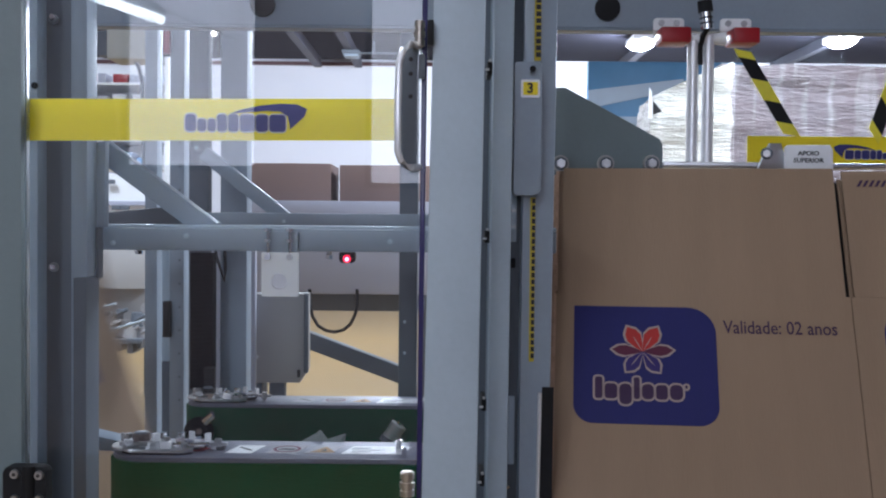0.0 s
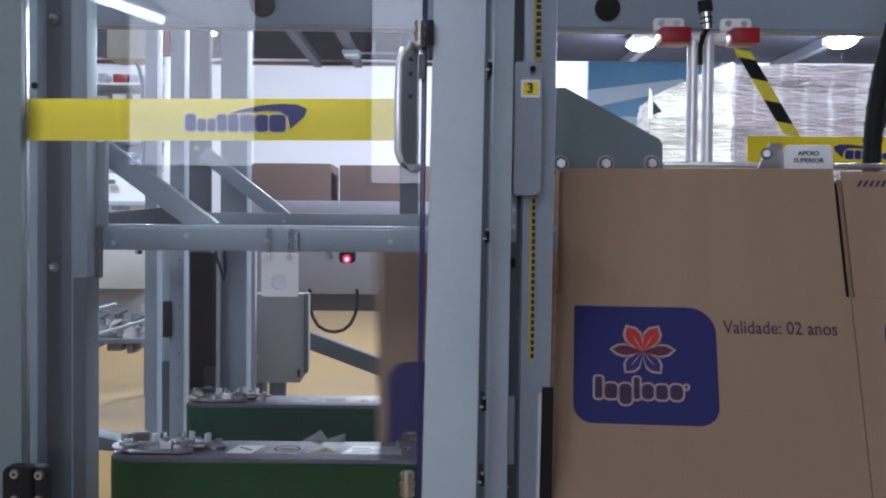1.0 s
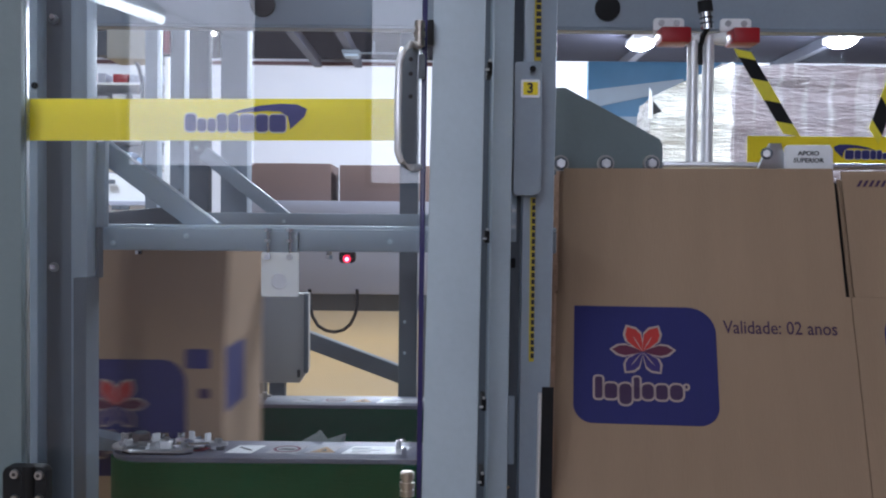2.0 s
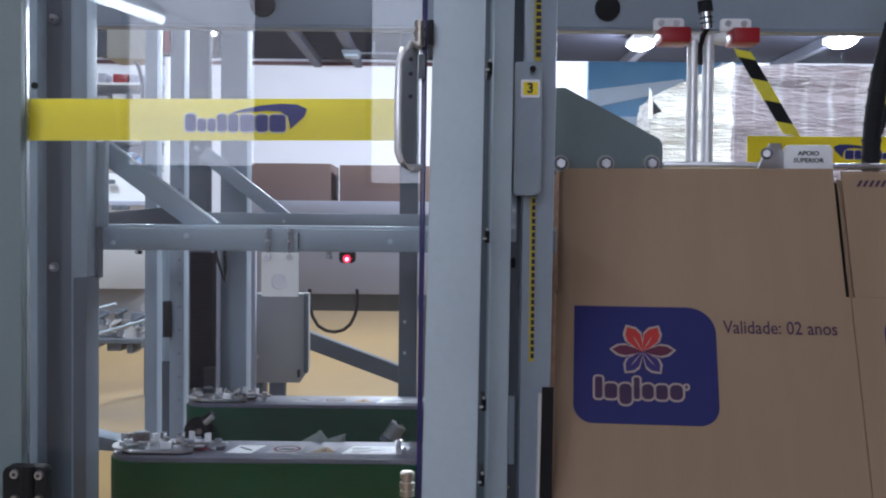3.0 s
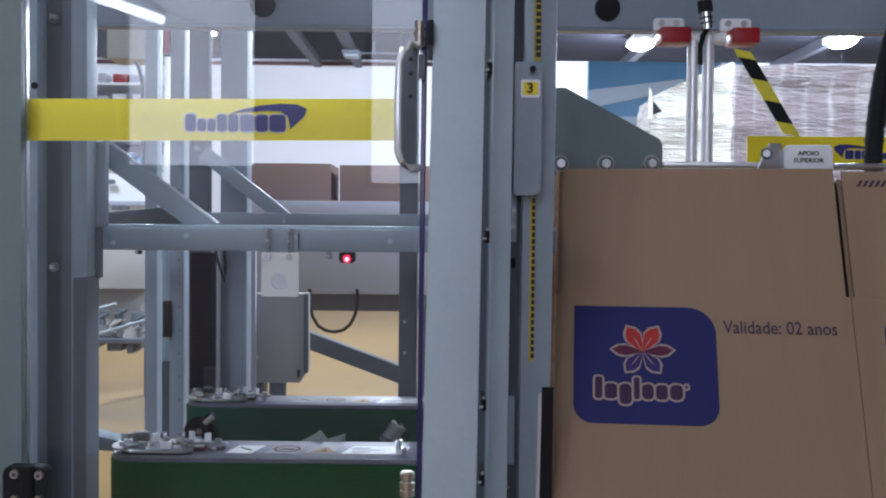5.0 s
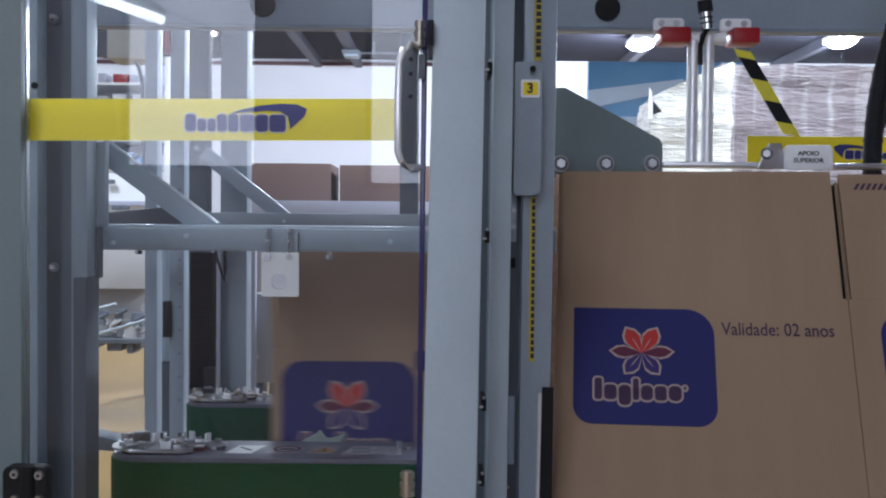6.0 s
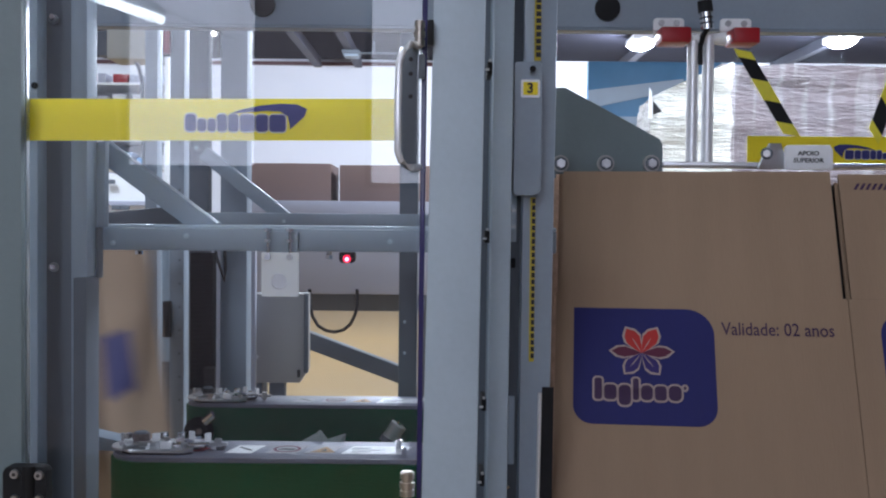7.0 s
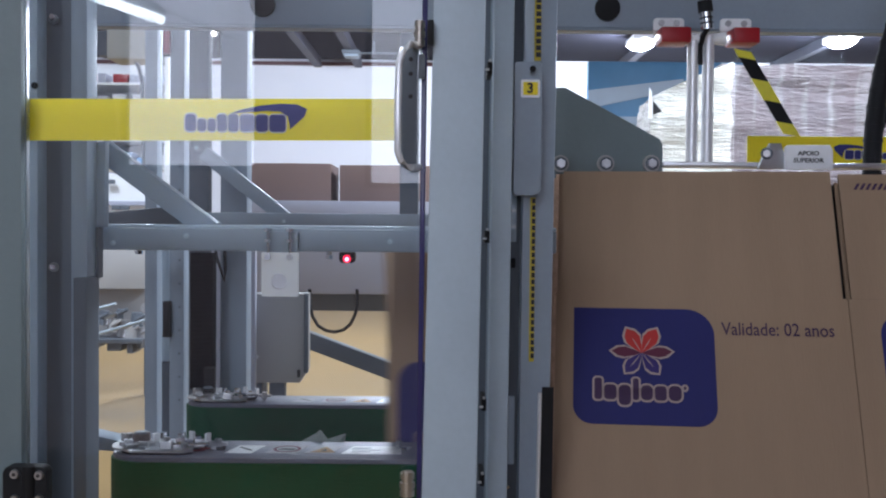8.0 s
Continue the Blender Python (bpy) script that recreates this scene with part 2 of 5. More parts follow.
def letters(text, size, spot, mat, parent, name="lettering", mirrored=False, depth=0.0004, spread=1.0, bold=0.0):
    """Words as a mesh on the elevation, centred on spot."""
    curve = bpy.data.curves.new("words", "FONT")
    curve.body, curve.size, curve.align_x, curve.align_y = text, size, "CENTER", "CENTER"
    curve.extrude, curve.resolution_u, curve.offset = depth / 2, 3, bold
    holder = bpy.data.objects.new("words", curve)
    data = bpy.data.meshes.new_from_object(holder)
    bpy.data.objects.remove(holder)
    data.transform(Matrix.Rotation(radians(90), 4, "X"))
    data.transform(Matrix.Diagonal((-spread if mirrored else spread, 1, 1, 1)))
    base = OFFSET.get(parent, Vector())
    data.transform(Matrix.Translation(Vector(spot) - base))
    data.materials.clear()
    data.materials.append(mat)
    ob = new(name, data)
    ob.parent = parent
    OFFSET[ob] = base
    return ob


def bolt(parent, x, y, z, r, mat=None, name="bolt"):
    """A hex bolt head on its washer, facing the camera's side."""
    bm = rod((x, y, z), (x, y - 0.002, z), r)
    rod((x, y - 0.002, z), (x, y - 0.002 - r * 0.55, z), r * 0.62, r * 0.55, 6, bm)
    return part(name, bm, mat or STEEL, parent)


# ---- the hall ----
def hall():
    part("floor", box(-9, 11, -0.1, 0, -3.4, 15.1), FLOOR)
    part("ceiling", box(-9, 11, CEIL, CEIL + 0.15, -3.4, 15.1), CEILING)
    part("wall_north", box(-9, 11, 0, CEIL, 14.9, 15.1), WALL)
    south = bmesh.new()
    SILLS = (1.505, 1.42)
    edges = [-9, -1.72, -0.98, -0.42, 0.45, 11]
    for k in range(5):
        if k % 2 == 0:
            box(edges[k], edges[k + 1], 0, CEIL, -3.6, -3.4, bm=south)
        else:
            box(edges[k], edges[k + 1], 0, SILLS[k // 2], -3.6, -3.4, bm=south)
            box(edges[k], edges[k + 1], 2.75, CEIL, -3.6, -3.4, bm=south)
    part("wall_south", south, WALL_GREY)
    part("wall_west", box(-9.2, -9, 0, CEIL, -3.4, 15.1), WALL)
    part("wall_east", box(11, 11.2, 0, CEIL, -3.4, 15.1), WALL)
    for name, label in (("floor", "cream epoxy-coated factory floor, smooth and slightly glossy"), ("ceiling", "dark painted factory ceiling above steel girders"),
                        ("wall_north", "white painted far wall of the factory hall"), ("wall_south", "pale grey painted wall of the factory hall with two windows"),
                        ("wall_west", "white painted side wall of the factory hall"), ("wall_east", "white painted side wall of the factory hall")):
        tagged(bpy.data.objects[name], label, name.split("_")[0], kind="structure")
    for k in range(7):
        x = -6 + 2.1 * k
        g = part("ceiling_girder", box(x, x + 0.1, CEIL - 0.12, CEIL - 0.002, -3.3, 14.85), GIRDER)
        tagged(g, "pale grey steel girder under the dark ceiling", "girder", "ceiling girders", "structure")
    g = part("ceiling_girder", box(-1.24, -1.14, CEIL - 0.12, CEIL - 0.002, -3.3, 14.85), GIRDER)
    tagged(g, "pale grey steel girder under the dark ceiling", "girder", "ceiling girders", "structure")
    trim = part("trim", box(-9, 0.9, CEIL - 0.09, CEIL - 0.04, 14.86, 14.897), TRIM)
    tagged(trim, "dull reddish trim along the top of the far wall", "trim", kind="structure")
    d = thing("ceiling_box", (-1.16, 13.4, CEIL - 0.1), "grey box-shaped fitting fixed under the ceiling", "ceiling box")
    part("housing", box(-1.27, -1.05, CEIL - 0.17, CEIL - 0.122, 13.25, 13.55, 0.01), GREY_DARK, d)
    part("lid", box(-1.25, -1.07, CEIL - 0.2, CEIL - 0.171, 13.27, 13.53, 0.008), GREY, d)
    part("conduit", rod((-1.05, 13.4, CEIL - 0.145), (-0.35, 13.4, CEIL - 0.145), 0.014, seg=8), GREY_DARK, d)
    for q in (-0.9, -0.4):
        part("clamp", box(q, q + 0.03, CEIL - 0.16, CEIL, 13.385, 13.415), GREY_DARK, d)
    # two windows in the wall behind, which the door mirrors, and the bright sky outside
    for k, (x0, x1) in enumerate(((-1.72, -0.98), (-0.42, 0.45))):
        z = SILLS[k]
        w = tagged(thing("window_%d" % (k + 1), ((x0 + x1) / 2, -3.5, z), "tall window with a grey metal frame and daylight outside", "window"), kind="structure")
        for a, b, c, d in ((x0, x0 + 0.03, z, 2.75), (x1 - 0.03, x1, z, 2.75), (x0 + 0.03, x1 - 0.03, z, z + 0.03), (x0 + 0.03, x1 - 0.03, 2.72, 2.75)):
            part("window_frame", box(a, b, c, d, -3.56, -3.5), GREY_DARK, w)
    sky = part("backdrop", box(-3, 2, 0.8, 3.6, -4.4, -4.35), SKY)
    tagged(sky, "plain bright overcast sky outside the windows", "sky", kind="structure")


def mirror_lamp():
    """The hanging tube lamp behind the camera."""
    a, b = Vector((-1.3865, 2.2 - 4.4, 2.1425)), Vector((-1.2968, 2.2 - 4.9, 2.1589))
    t = thing("hanging_lamp", (a + b) / 2, "hanging fluorescent lamp with a lit tube", "lamp")
    away = (a - b) * 0.6
    part("tube", rod(a + away, b, 0.022, seg=16), GLOW_LAMP, t)
    part("reflector", rod(a + away + Vector((0, 0, 0.034)), b + Vector((0, 0, 0.034)), 0.03, seg=4), WHITE_PLASTIC, t)
    for q in (a + away * 0.8, a.lerp(b, 0.8)):
        part("hanger", rod(q + Vector((0, 0, 0.03)), (q.x, q.y, CEIL), 0.005), STEEL, t)


def strung_lamp():
    """A small bare bulb on a slanting conduit behind the camera."""
    a, b = Vector((-1.03, -1.8, 2.022)), Vector((-0.76, -1.8, 1.912))
    t = thing("strung_lamp", a.lerp(b, 0.6), "small bare bulb on a thin slanting conduit", "lamp")
    part("conduit", rod(a, b, 0.003, seg=8), WHITE_PLASTIC, t)
    c = a.lerp(b, 0.64)
    part("socket", rod(c + Vector((0, -0.004, 0)), c + Vector((0, -0.02, 0.004)), 0.007, seg=12), WHITE_PLASTIC, t)
    bulb = bmesh.new()
    bmesh.ops.create_uvsphere(bulb, u_segments=14, v_segments=10, radius=0.011, matrix=Matrix.Translation(c + Vector((0, 0.012, -0.012))))
    part("bulb", bulb, GLOW_BULB, t, "glowing bare bulb")
    for q in (a, b):
        part("hanger", rod(q, (q.x, q.y, CEIL), 0.0015, seg=6), STEEL, t)


def tube_fixture(x, y):
    long, wide = (0.26, 0.115) if y > 12 else (0.6, 0.14)
    t = thing("ceiling_light", (x, y, CEIL - 0.2), "white ceiling light with a glowing diffuser; most of these are added", "ceiling light", "hall ceiling lights")
    part("housing", box(x - wide - 0.02, x + wide + 0.02, CEIL - 0.13, CEIL - 0.06, y - long - 0.02, y + long + 0.02, 0.01), WHITE_PLASTIC, t)
    if y > 12:
        glass = bmesh.new()
        bmesh.ops.create_uvsphere(glass, u_segments=20, v_segments=12, radius=1.0, matrix=Matrix.Translation((x, y, CEIL - 0.13)) @ Matrix.Diagonal((0.15, 0.30, 0.075, 1)))
        part("diffuser", glass, GLOW_TUBE, t, "glowing white diffuser")
    else:
        part("diffuser", box(x - wide, x + wide, CEIL - 0.17, CEIL - 0.131, y - long, y + long, 0.012), GLOW_TUBE, t, "glowing white diffuser")
    for dy in (-0.8 * long, 0.8 * long):
        part("hanger", rod((x, y + dy, CEIL - 0.07), (x, y + dy, CEIL), 0.008), STEEL, t)
    return t


# ---- the case erector ----
YD = 1.10   # door sheet
YF = 1.30   # front frame
YR = 1.92   # rear frame


def frame_of_machine():
    t = thing("case_erector", (0, 1.5, 0), "grey painted steel frame of a carton erecting machine", "packing machine")

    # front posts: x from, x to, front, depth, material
    # the third post and the last, which fills a gap, are darker grey
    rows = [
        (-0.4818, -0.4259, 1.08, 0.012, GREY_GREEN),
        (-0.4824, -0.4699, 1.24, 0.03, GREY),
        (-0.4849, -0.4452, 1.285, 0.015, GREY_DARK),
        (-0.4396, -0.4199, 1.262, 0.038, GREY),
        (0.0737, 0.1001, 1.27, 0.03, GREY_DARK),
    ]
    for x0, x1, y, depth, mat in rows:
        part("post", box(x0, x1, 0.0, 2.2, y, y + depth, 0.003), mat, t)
    part("post", prism([(0.0008, 2.2), (0.0479, 2.2), (0.0268, 0), (-0.0357, 0)], 1.08, 1.12, 0.003), GREY_PALE, t)
    part("post", prism([(0.0583, 2.2), (0.0815, 2.2), (0.0694, 0), (0.0477, 0)], 1.2, 1.245, 0.003), GREY_PALE, t)
    # bolts on the left posts; the small black one stands for a dark keyhole
    for bx, bz, y in ((-0.4673, 1.4866, 1.285), (-0.4673, 1.1905, 1.285), (-0.473, 1.4021, 1.24)):
        head = bolt(t, bx, y, bz, 0.0058 if y > 1.25 else 0.004, STEEL if y > 1.25 else BLACK)
        if y > 1.25:
            part("bolt_end", rod((bx, y - 0.006, bz), (bx + 0.004, y - 0.018, bz + 0.001), 0.0034, 0.003, 12), CHROME, head)
    # lower left sleeve of the inner post, in the darker grey
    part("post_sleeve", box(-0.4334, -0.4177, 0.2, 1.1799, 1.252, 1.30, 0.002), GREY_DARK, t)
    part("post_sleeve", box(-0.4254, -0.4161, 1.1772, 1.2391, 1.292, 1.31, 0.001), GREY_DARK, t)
    part("gusset_plate", prism([(-0.4356, 1.339), (-0.4096, 1.3433), (-0.4102, 1.2392), (-0.4356, 1.2389)], 1.296, 1.312, 0.001), GREY, t)
    # front beam and its braces
    part("beam", box(-0.4274, 0.1412, 1.2104, 1.2385, 1.33, 1.38, 0.003), GREY, t)
    part("beam_lip", box(-0.4262, 0.1415, 1.2371, 1.2427, 1.335, 1.40, 0.002), GREY_PALE, t)
    part("beam", box(-0.5816, 0.1949, 1.2381, 1.2614, 1.84, 1.89, 0.003), GREY, t)
    part("brace", bar_between((-0.4353, 1.35, 1.3383), (-0.294, 1.35, 1.2342), 0.026, 0.03), GREY, t)
    part("brace", bar_between((-0.4193, 1.86, 1.3654), (-0.2597, 1.86, 1.2393), 0.024, 0.03), GREY, t)
    part("cross_tie", prism([(-0.4741, 1.2581), (-0.3854, 1.2668), (-0.36, 1.2401), (-0.4741, 1.2391)], 1.5, 1.53, 0.002), GREY_DARK, t)
    for x, z, y in ((-0.4105, 1.2193, 1.33), (-0.3192, 1.2286, 1.33), (-0.0661, 1.2237, 1.33), (-0.2745, 1.2471, 1.84), (-0.4498, 1.3791, 1.95), (-0.0744, 1.0509, 2.1), (-0.0739, 0.9895, 2.1)):
        bolt(t, x, y, z, 0.0032, GREY_PALE)
    # rear posts
    for x0, x1, y, depth, mat in [
        (-0.5863, -0.5613, 2.1, 0.04, GREY),
        (-0.5273, -0.4987, 2.06, 0.04, GREY),
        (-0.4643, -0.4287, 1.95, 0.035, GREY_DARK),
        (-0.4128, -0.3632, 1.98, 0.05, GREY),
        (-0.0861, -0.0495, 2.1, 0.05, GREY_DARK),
    ]:
        part("post", box(x0, x1, 0.0, 2.2, y, y + depth, 0.003), mat, t)
    # the holes are discs on the face, their dark inside put in the colour
    for k in range(26):
        z = 0.9 + 0.045 * k
        part("post_hole", rod((-0.5074, 2.0595, z), (-0.5074, 2.0588, z), 0.0022, seg=8), GREY_DARK, t)
    part("reader_block", box(-0.5352, -0.5221, 1.0228, 1.0915, 2.04, 2.058, 0.001), BLACK, t, "black block on the rear post")
    part("guard_strip", box(-0.5825, -0.5535, 0.9553, 1.2525, 2.2, 2.22, 0.001), GREY_PALE, t)
    part("guard_strip", box(-0.5825, -0.5535, 0.0, 0.9541, 2.195, 2.22, 0.001), GREY_DARK, t)
    part("guard_panel", box(-0.549, -0.4299, 0.0, 1.254, 2.45, 2.47, 0.001), MACHINE_PALE, t)
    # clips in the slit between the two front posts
    # dark strip added behind the slit, so that no bright gap shows
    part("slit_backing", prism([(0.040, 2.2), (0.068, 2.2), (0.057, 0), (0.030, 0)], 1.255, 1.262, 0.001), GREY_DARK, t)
    part("slit_strip", prism([(0.0565, 2.2), (0.0605, 2.2), (0.0505, 0), (0.0465, 0)], 1.247, 1.254, 0.001), GREY, t)
    for x, z in ((0.0483, 1.4148), (0.0471, 1.2341), (0.0452, 1.0526), (0.0441, 0.9708)):
        clip = part("slit_clip", box(x - 0.0022, x + 0.003, z - 0.0075, z + 0.006, 1.15, 1.2, 0.001), BLACK, t)
        part("clip_tab", box(x - 0.0045, x - 0.0005, z - 0.0035, z - 0.0015, 1.146, 1.149), LABEL, clip)
        part("clip_tab", box(x - 0.001, x + 0.0018, z + 0.006, z + 0.0085, 1.146, 1.149), LABEL, clip)
    # the slot beside the size adjuster: a pale plate, a lug and a bright hook
    part("slot_plate", box(0.0790, 0.0865, 0.962, 1.043, 1.262, 1.268, 0.001), GREY_PALE, t)
    upper = part("slot_plate", box(0.0790, 0.0865, 1.226, 1.286, 1.262, 1.268, 0.001), GREY_PALE, t)
    for z in (1.243, 1.262):
        part("plate_edge", box(0.0795, 0.0862, z, z + 0.0022, 1.2600, 1.2618), ALU, upper)
    part("slot_lug", box(0.0800, 0.0860, 1.195, 1.207, 1.262, 1.269, 0.002), BLACK, t)
    part("slot_hook", hose(arc((0.0818, 1.262, 0.925), 0.006, 0.011, 100, 300, 10), 0.0022), CHROME, t)
    part("red_tag", box(-0.536, -0.5241, 1.5639, 1.6111, 2.045, 2.055, 0.001), RED_PLASTIC, t, "red tag on the rear post")
    # black lift belt beside the rear post
    part("lift_belt", box(-0.4531, -0.4115, 0.9431, 1.189, 1.915, 1.945, 0.002), MATT_BLACK, t, "black ribbed lifting belt")
    for k in range(30):
        part("belt_rib", box(-0.4525, -0.4121, 0.947 + 0.008 * k, 0.9505 + 0.008 * k, 1.913, 1.9152), MATT_BLACK, t)
    part("belt_anchor", box(-0.424, -0.405, 0.935, 0.985, 1.90, 1.913, 0.002), BLACK, t)
    # top beam
    part("top_beam", box(-0.6048, 1.022, 1.5658, 1.6755, 1.75, 1.775, 0.004), GREY, t)
    part("beam_flange", box(-0.602, 1.0187, 1.5607, 1.5644, 1.742, 1.775, 0.002), GREY, t)
    for x, z in ((0.2638, 1.5979), (-0.2964, 1.5994)):
        part("hole_plug", rod((x, 1.75, z), (x, 1.744, z), 0.0205, seg=28), BLACK, t, "black round plastic plug")
    # lower rear brace
    part("brace", bar_between((-0.3893, 2.6, 0.9788), (-0.0716, 2.6, 0.8613), 0.04, 0.04), GREY_DARK, t)
    # side plate of the magazine with its bolts
    part("side_plate", prism([(0.1508, 1.4404), (0.1716, 1.4406), (0.3063, 1.3692), (0.3104, 1.3612), (0.3114, 1.29), (0.1526, 1.2886)], 1.52, 1.528, 0.0015), GREY_GREEN, t, "grey steel side plate with a sloping top")
    for x, z in ((0.1655, 1.3326), (0.2295, 1.3332), (0.2943, 1.3338)):
        cover = part("bolt_cover", rod((x, 1.52, z), (x, 1.514, z), 0.0125, 0.0118, 24), CABINET, t)
        # dark disc for the shaded gap round the bolt head
        part("recess_shade", rod((x, 1.5139, z), (x, 1.5132, z), 0.0092, seg=24), GREY_DARK, cover)
        part("bolt_head", rod((x, 1.5131, z), (x, 1.508, z), 0.0072, 0.0066, 6), STEEL, cover)
    part("rail", box(0.3088, 0.8876, 1.3288, 1.3368, 1.51, 1.55, 0.002), STEEL, t)
    # floor feet: base rail under the posts
    part("base_rail", box(-0.75, 1.3, 0.05, 0.13, 1.27, 1.33, 0.004), GREY, t)
    part("base_rail", box(-0.75, 1.3, 0.05, 0.13, 2.0, 2.08, 0.004), GREY, t)
    part("base_rail", box(0.9, 0.96, 0.05, 2.2, 1.75, 1.83, 0.004), GREY, t)
    return t


def size_slide():
    t = thing("size_adjuster", (0.1088, 1.24, 0.6), "grey sliding size adjuster with a yellow scale and a number plate", "size adjuster")
    part("slide_body", prism([(0.0933, 1.5575), (0.1304, 1.5578), (0.1247, 0.8493), (0.0897, 0.849)], 1.24, 1.29, 0.003), GREY, t)
    part("slide_strip", box(0.0911, 0.1028, 1.4325, 1.5565, 1.232, 1.238, 0.001), GREY_PALE, t)
    # scale strips, each with its tick marks
    for x0, x1, z0, z1 in ((0.103, 0.1108, 1.4355, 1.5442), (0.1005, 0.1064, 1.0879, 1.278)):
        s = part("scale_strip", box(x0, x1, z0, z1, 1.2365, 1.2385), SCALE_YELLOW, t, "yellow scale strip with black marks")
        count = int((z1 - z0) / 0.0078)
        for k in range(count):
            z = z0 + 0.004 + k * 0.0078
            part("tick", box(x0 + 0.0020, x1 - 0.0002, z, z + 0.0055, 1.2358, 1.2364), INK, s)
    cover = part("cover", prism(rounded(0.0795, 0.1105, 1.2802, 1.4309, (0.002, 0.004, 0.009, 0.002)), 1.215, 1.236, 0.002), GREY, t, "grey folded sheet cover with a rounded corner")
    part("cover_knob", rod((0.0998, 1.214, 1.4229), (0.0993, 1.208, 1.4221), 0.0035), BLACK, t)
    plate = part("number_plate", prism(rounded(0.0865, 0.1082, 1.3903, 1.4107, (0.002,) * 4), 1.2132, 1.2148), WHITE_PLASTIC, t, "white-edged yellow number plate")
    part("number_field", prism(rounded(0.0891, 0.1057, 1.3932, 1.4078, (0.001,) * 4), 1.2124, 1.2131), YELLOW, plate)
    letters("3", 0.0155, (0.097, 1.2118, 1.4004), INK, plate, "number", bold=0.0004)
    part("guide_rod", rod((0.1138, 1.235, 1.052), (0.1112, 1.235, 0.8508), 0.0023), ALU, t)
    # the slot's dark inside, as a black plate laid on the face
    part("guide_slot_shade", prism([(0.1165, 1.058), (0.1300, 1.058), (0.1290, 0.85), (0.1135, 0.85)], 1.2375, 1.2395), BLACK, t)
    return t


def safety_door():
    t = thing("safety_door", (-0.4279, 1.1, 0.5), "clear plexiglass machine door with a yellow printed band, closed", "machine door")
    x0, x1 = -0.4285, -0.0209
    pane = part("pane", box(x0, x1, 0.5, 2.15, YD, YD + 0.006), PLEXI, t)
    pane.visible_shadow = False
    part("pane_edge", prism([(-0.023, 1.5448), (-0.0172, 1.5448), (-0.0206, 0.8934), (-0.0258, 0.8933)], YD - 0.003, YD + 0.0085, 0.001), PURPLE_EDGE, t, "dark violet polished edge")
    part("pane_edge", box(-0.4297, -0.4279, 0.5, 2.15, YD - 0.001, YD + 0.007), STEEL, t)
    band = part("band", prism([(-0.4306, 1.3726), (-0.0505, 1.3759), (-0.0501, 1.3328), (-0.4307, 1.3295)], YD + 0.0090, YD + 0.0098), YELLOW, t, "yellow vinyl band across the pane")
    mark(band, -0.2676, -0.1417, 1.3407, 1.3697, YD + 0.0088)
    # pull handle
    h = part("handle", hose([(-0.0266, 1.098, 1.4284), (-0.0333, 1.07, 1.426), (-0.0408, 1.062, 1.4191), (-0.0451, 1.06, 1.4065), (-0.0459, 1.06, 1.362), (-0.0456, 1.06, 1.3186), (-0.0422, 1.062, 1.3087), (-0.0323, 1.07, 1.303), (-0.0256, 1.098, 1.305)], 0.0036), ALU, t, "polished steel pull handle")
    bar = part("handle_bracket", prism(rounded(-0.042, -0.0282, 1.3023, 1.4282, (0.006, 0.001, 0.002, 0.006)), 1.086, 1.094, 0.001), GREY_DARK, t, "dark grey handle bracket with screws")
    for py in (1.4131, 1.3984, 1.3756):
        part("screw", rod((-0.0341, 1.0862, py), (-0.0341, 1.0850, py), 0.0023, seg=10), INK, bar)
    part("latch_block", box(-0.0263, -0.0200, 1.3943, 1.4183, 1.085, 1.097, 0.001), GREY_DARK, t)
    part("latch_block", box(-0.0174, -0.0111, 1.4252, 1.4504, 1.07, 1.079, 0.001), BLACK, t)
    # standoff knobs
    for x, z, size in ((-0.0255, 1.4391, 0.62), (-0.0345, 0.9812, 0.85)):
        k = part("standoff_knob", rod((x, 1.086, z - 0.013), (x, 1.086, z + 0.013), 0.0068 * size, seg=20), BRASS, t)
        for dz, r in ((-0.0095, 0.0088), (-0.001, 0.0092), (0.0085, 0.0086)):
            part("ring", rod((x, 1.086, z + dz - 0.003), (x, 1.086, z + dz + 0.003), r * size, seg=20), BRASS, k)
    # black hinge at the foot
    hg = part("hinge", prism(rounded(-0.4379, -0.3946, 0.922, 1.0006, (0.006,) * 4), 1.062, 1.0795, 0.002), BLACK, t, "black moulded hinge with four bright screws")
    part("hinge_pin", rod((-0.4116, 1.062, 0.9285), (-0.4116, 1.062, 1.0017), 0.006), BLACK, hg)
    for x, z in ((-0.4256, 0.9937), (-0.4014, 0.9927), (-0.4257, 0.9681), (-0.4014, 0.9683)):
        part("screw", rod((x, 1.062, z), (x, 1.0585, z), 0.0048, 0.004, 16), STEEL, hg)
        part("socket", rod((x, 1.0584, z), (x, 1.0578, z), 0.002, seg=6), INK, hg)
    return t


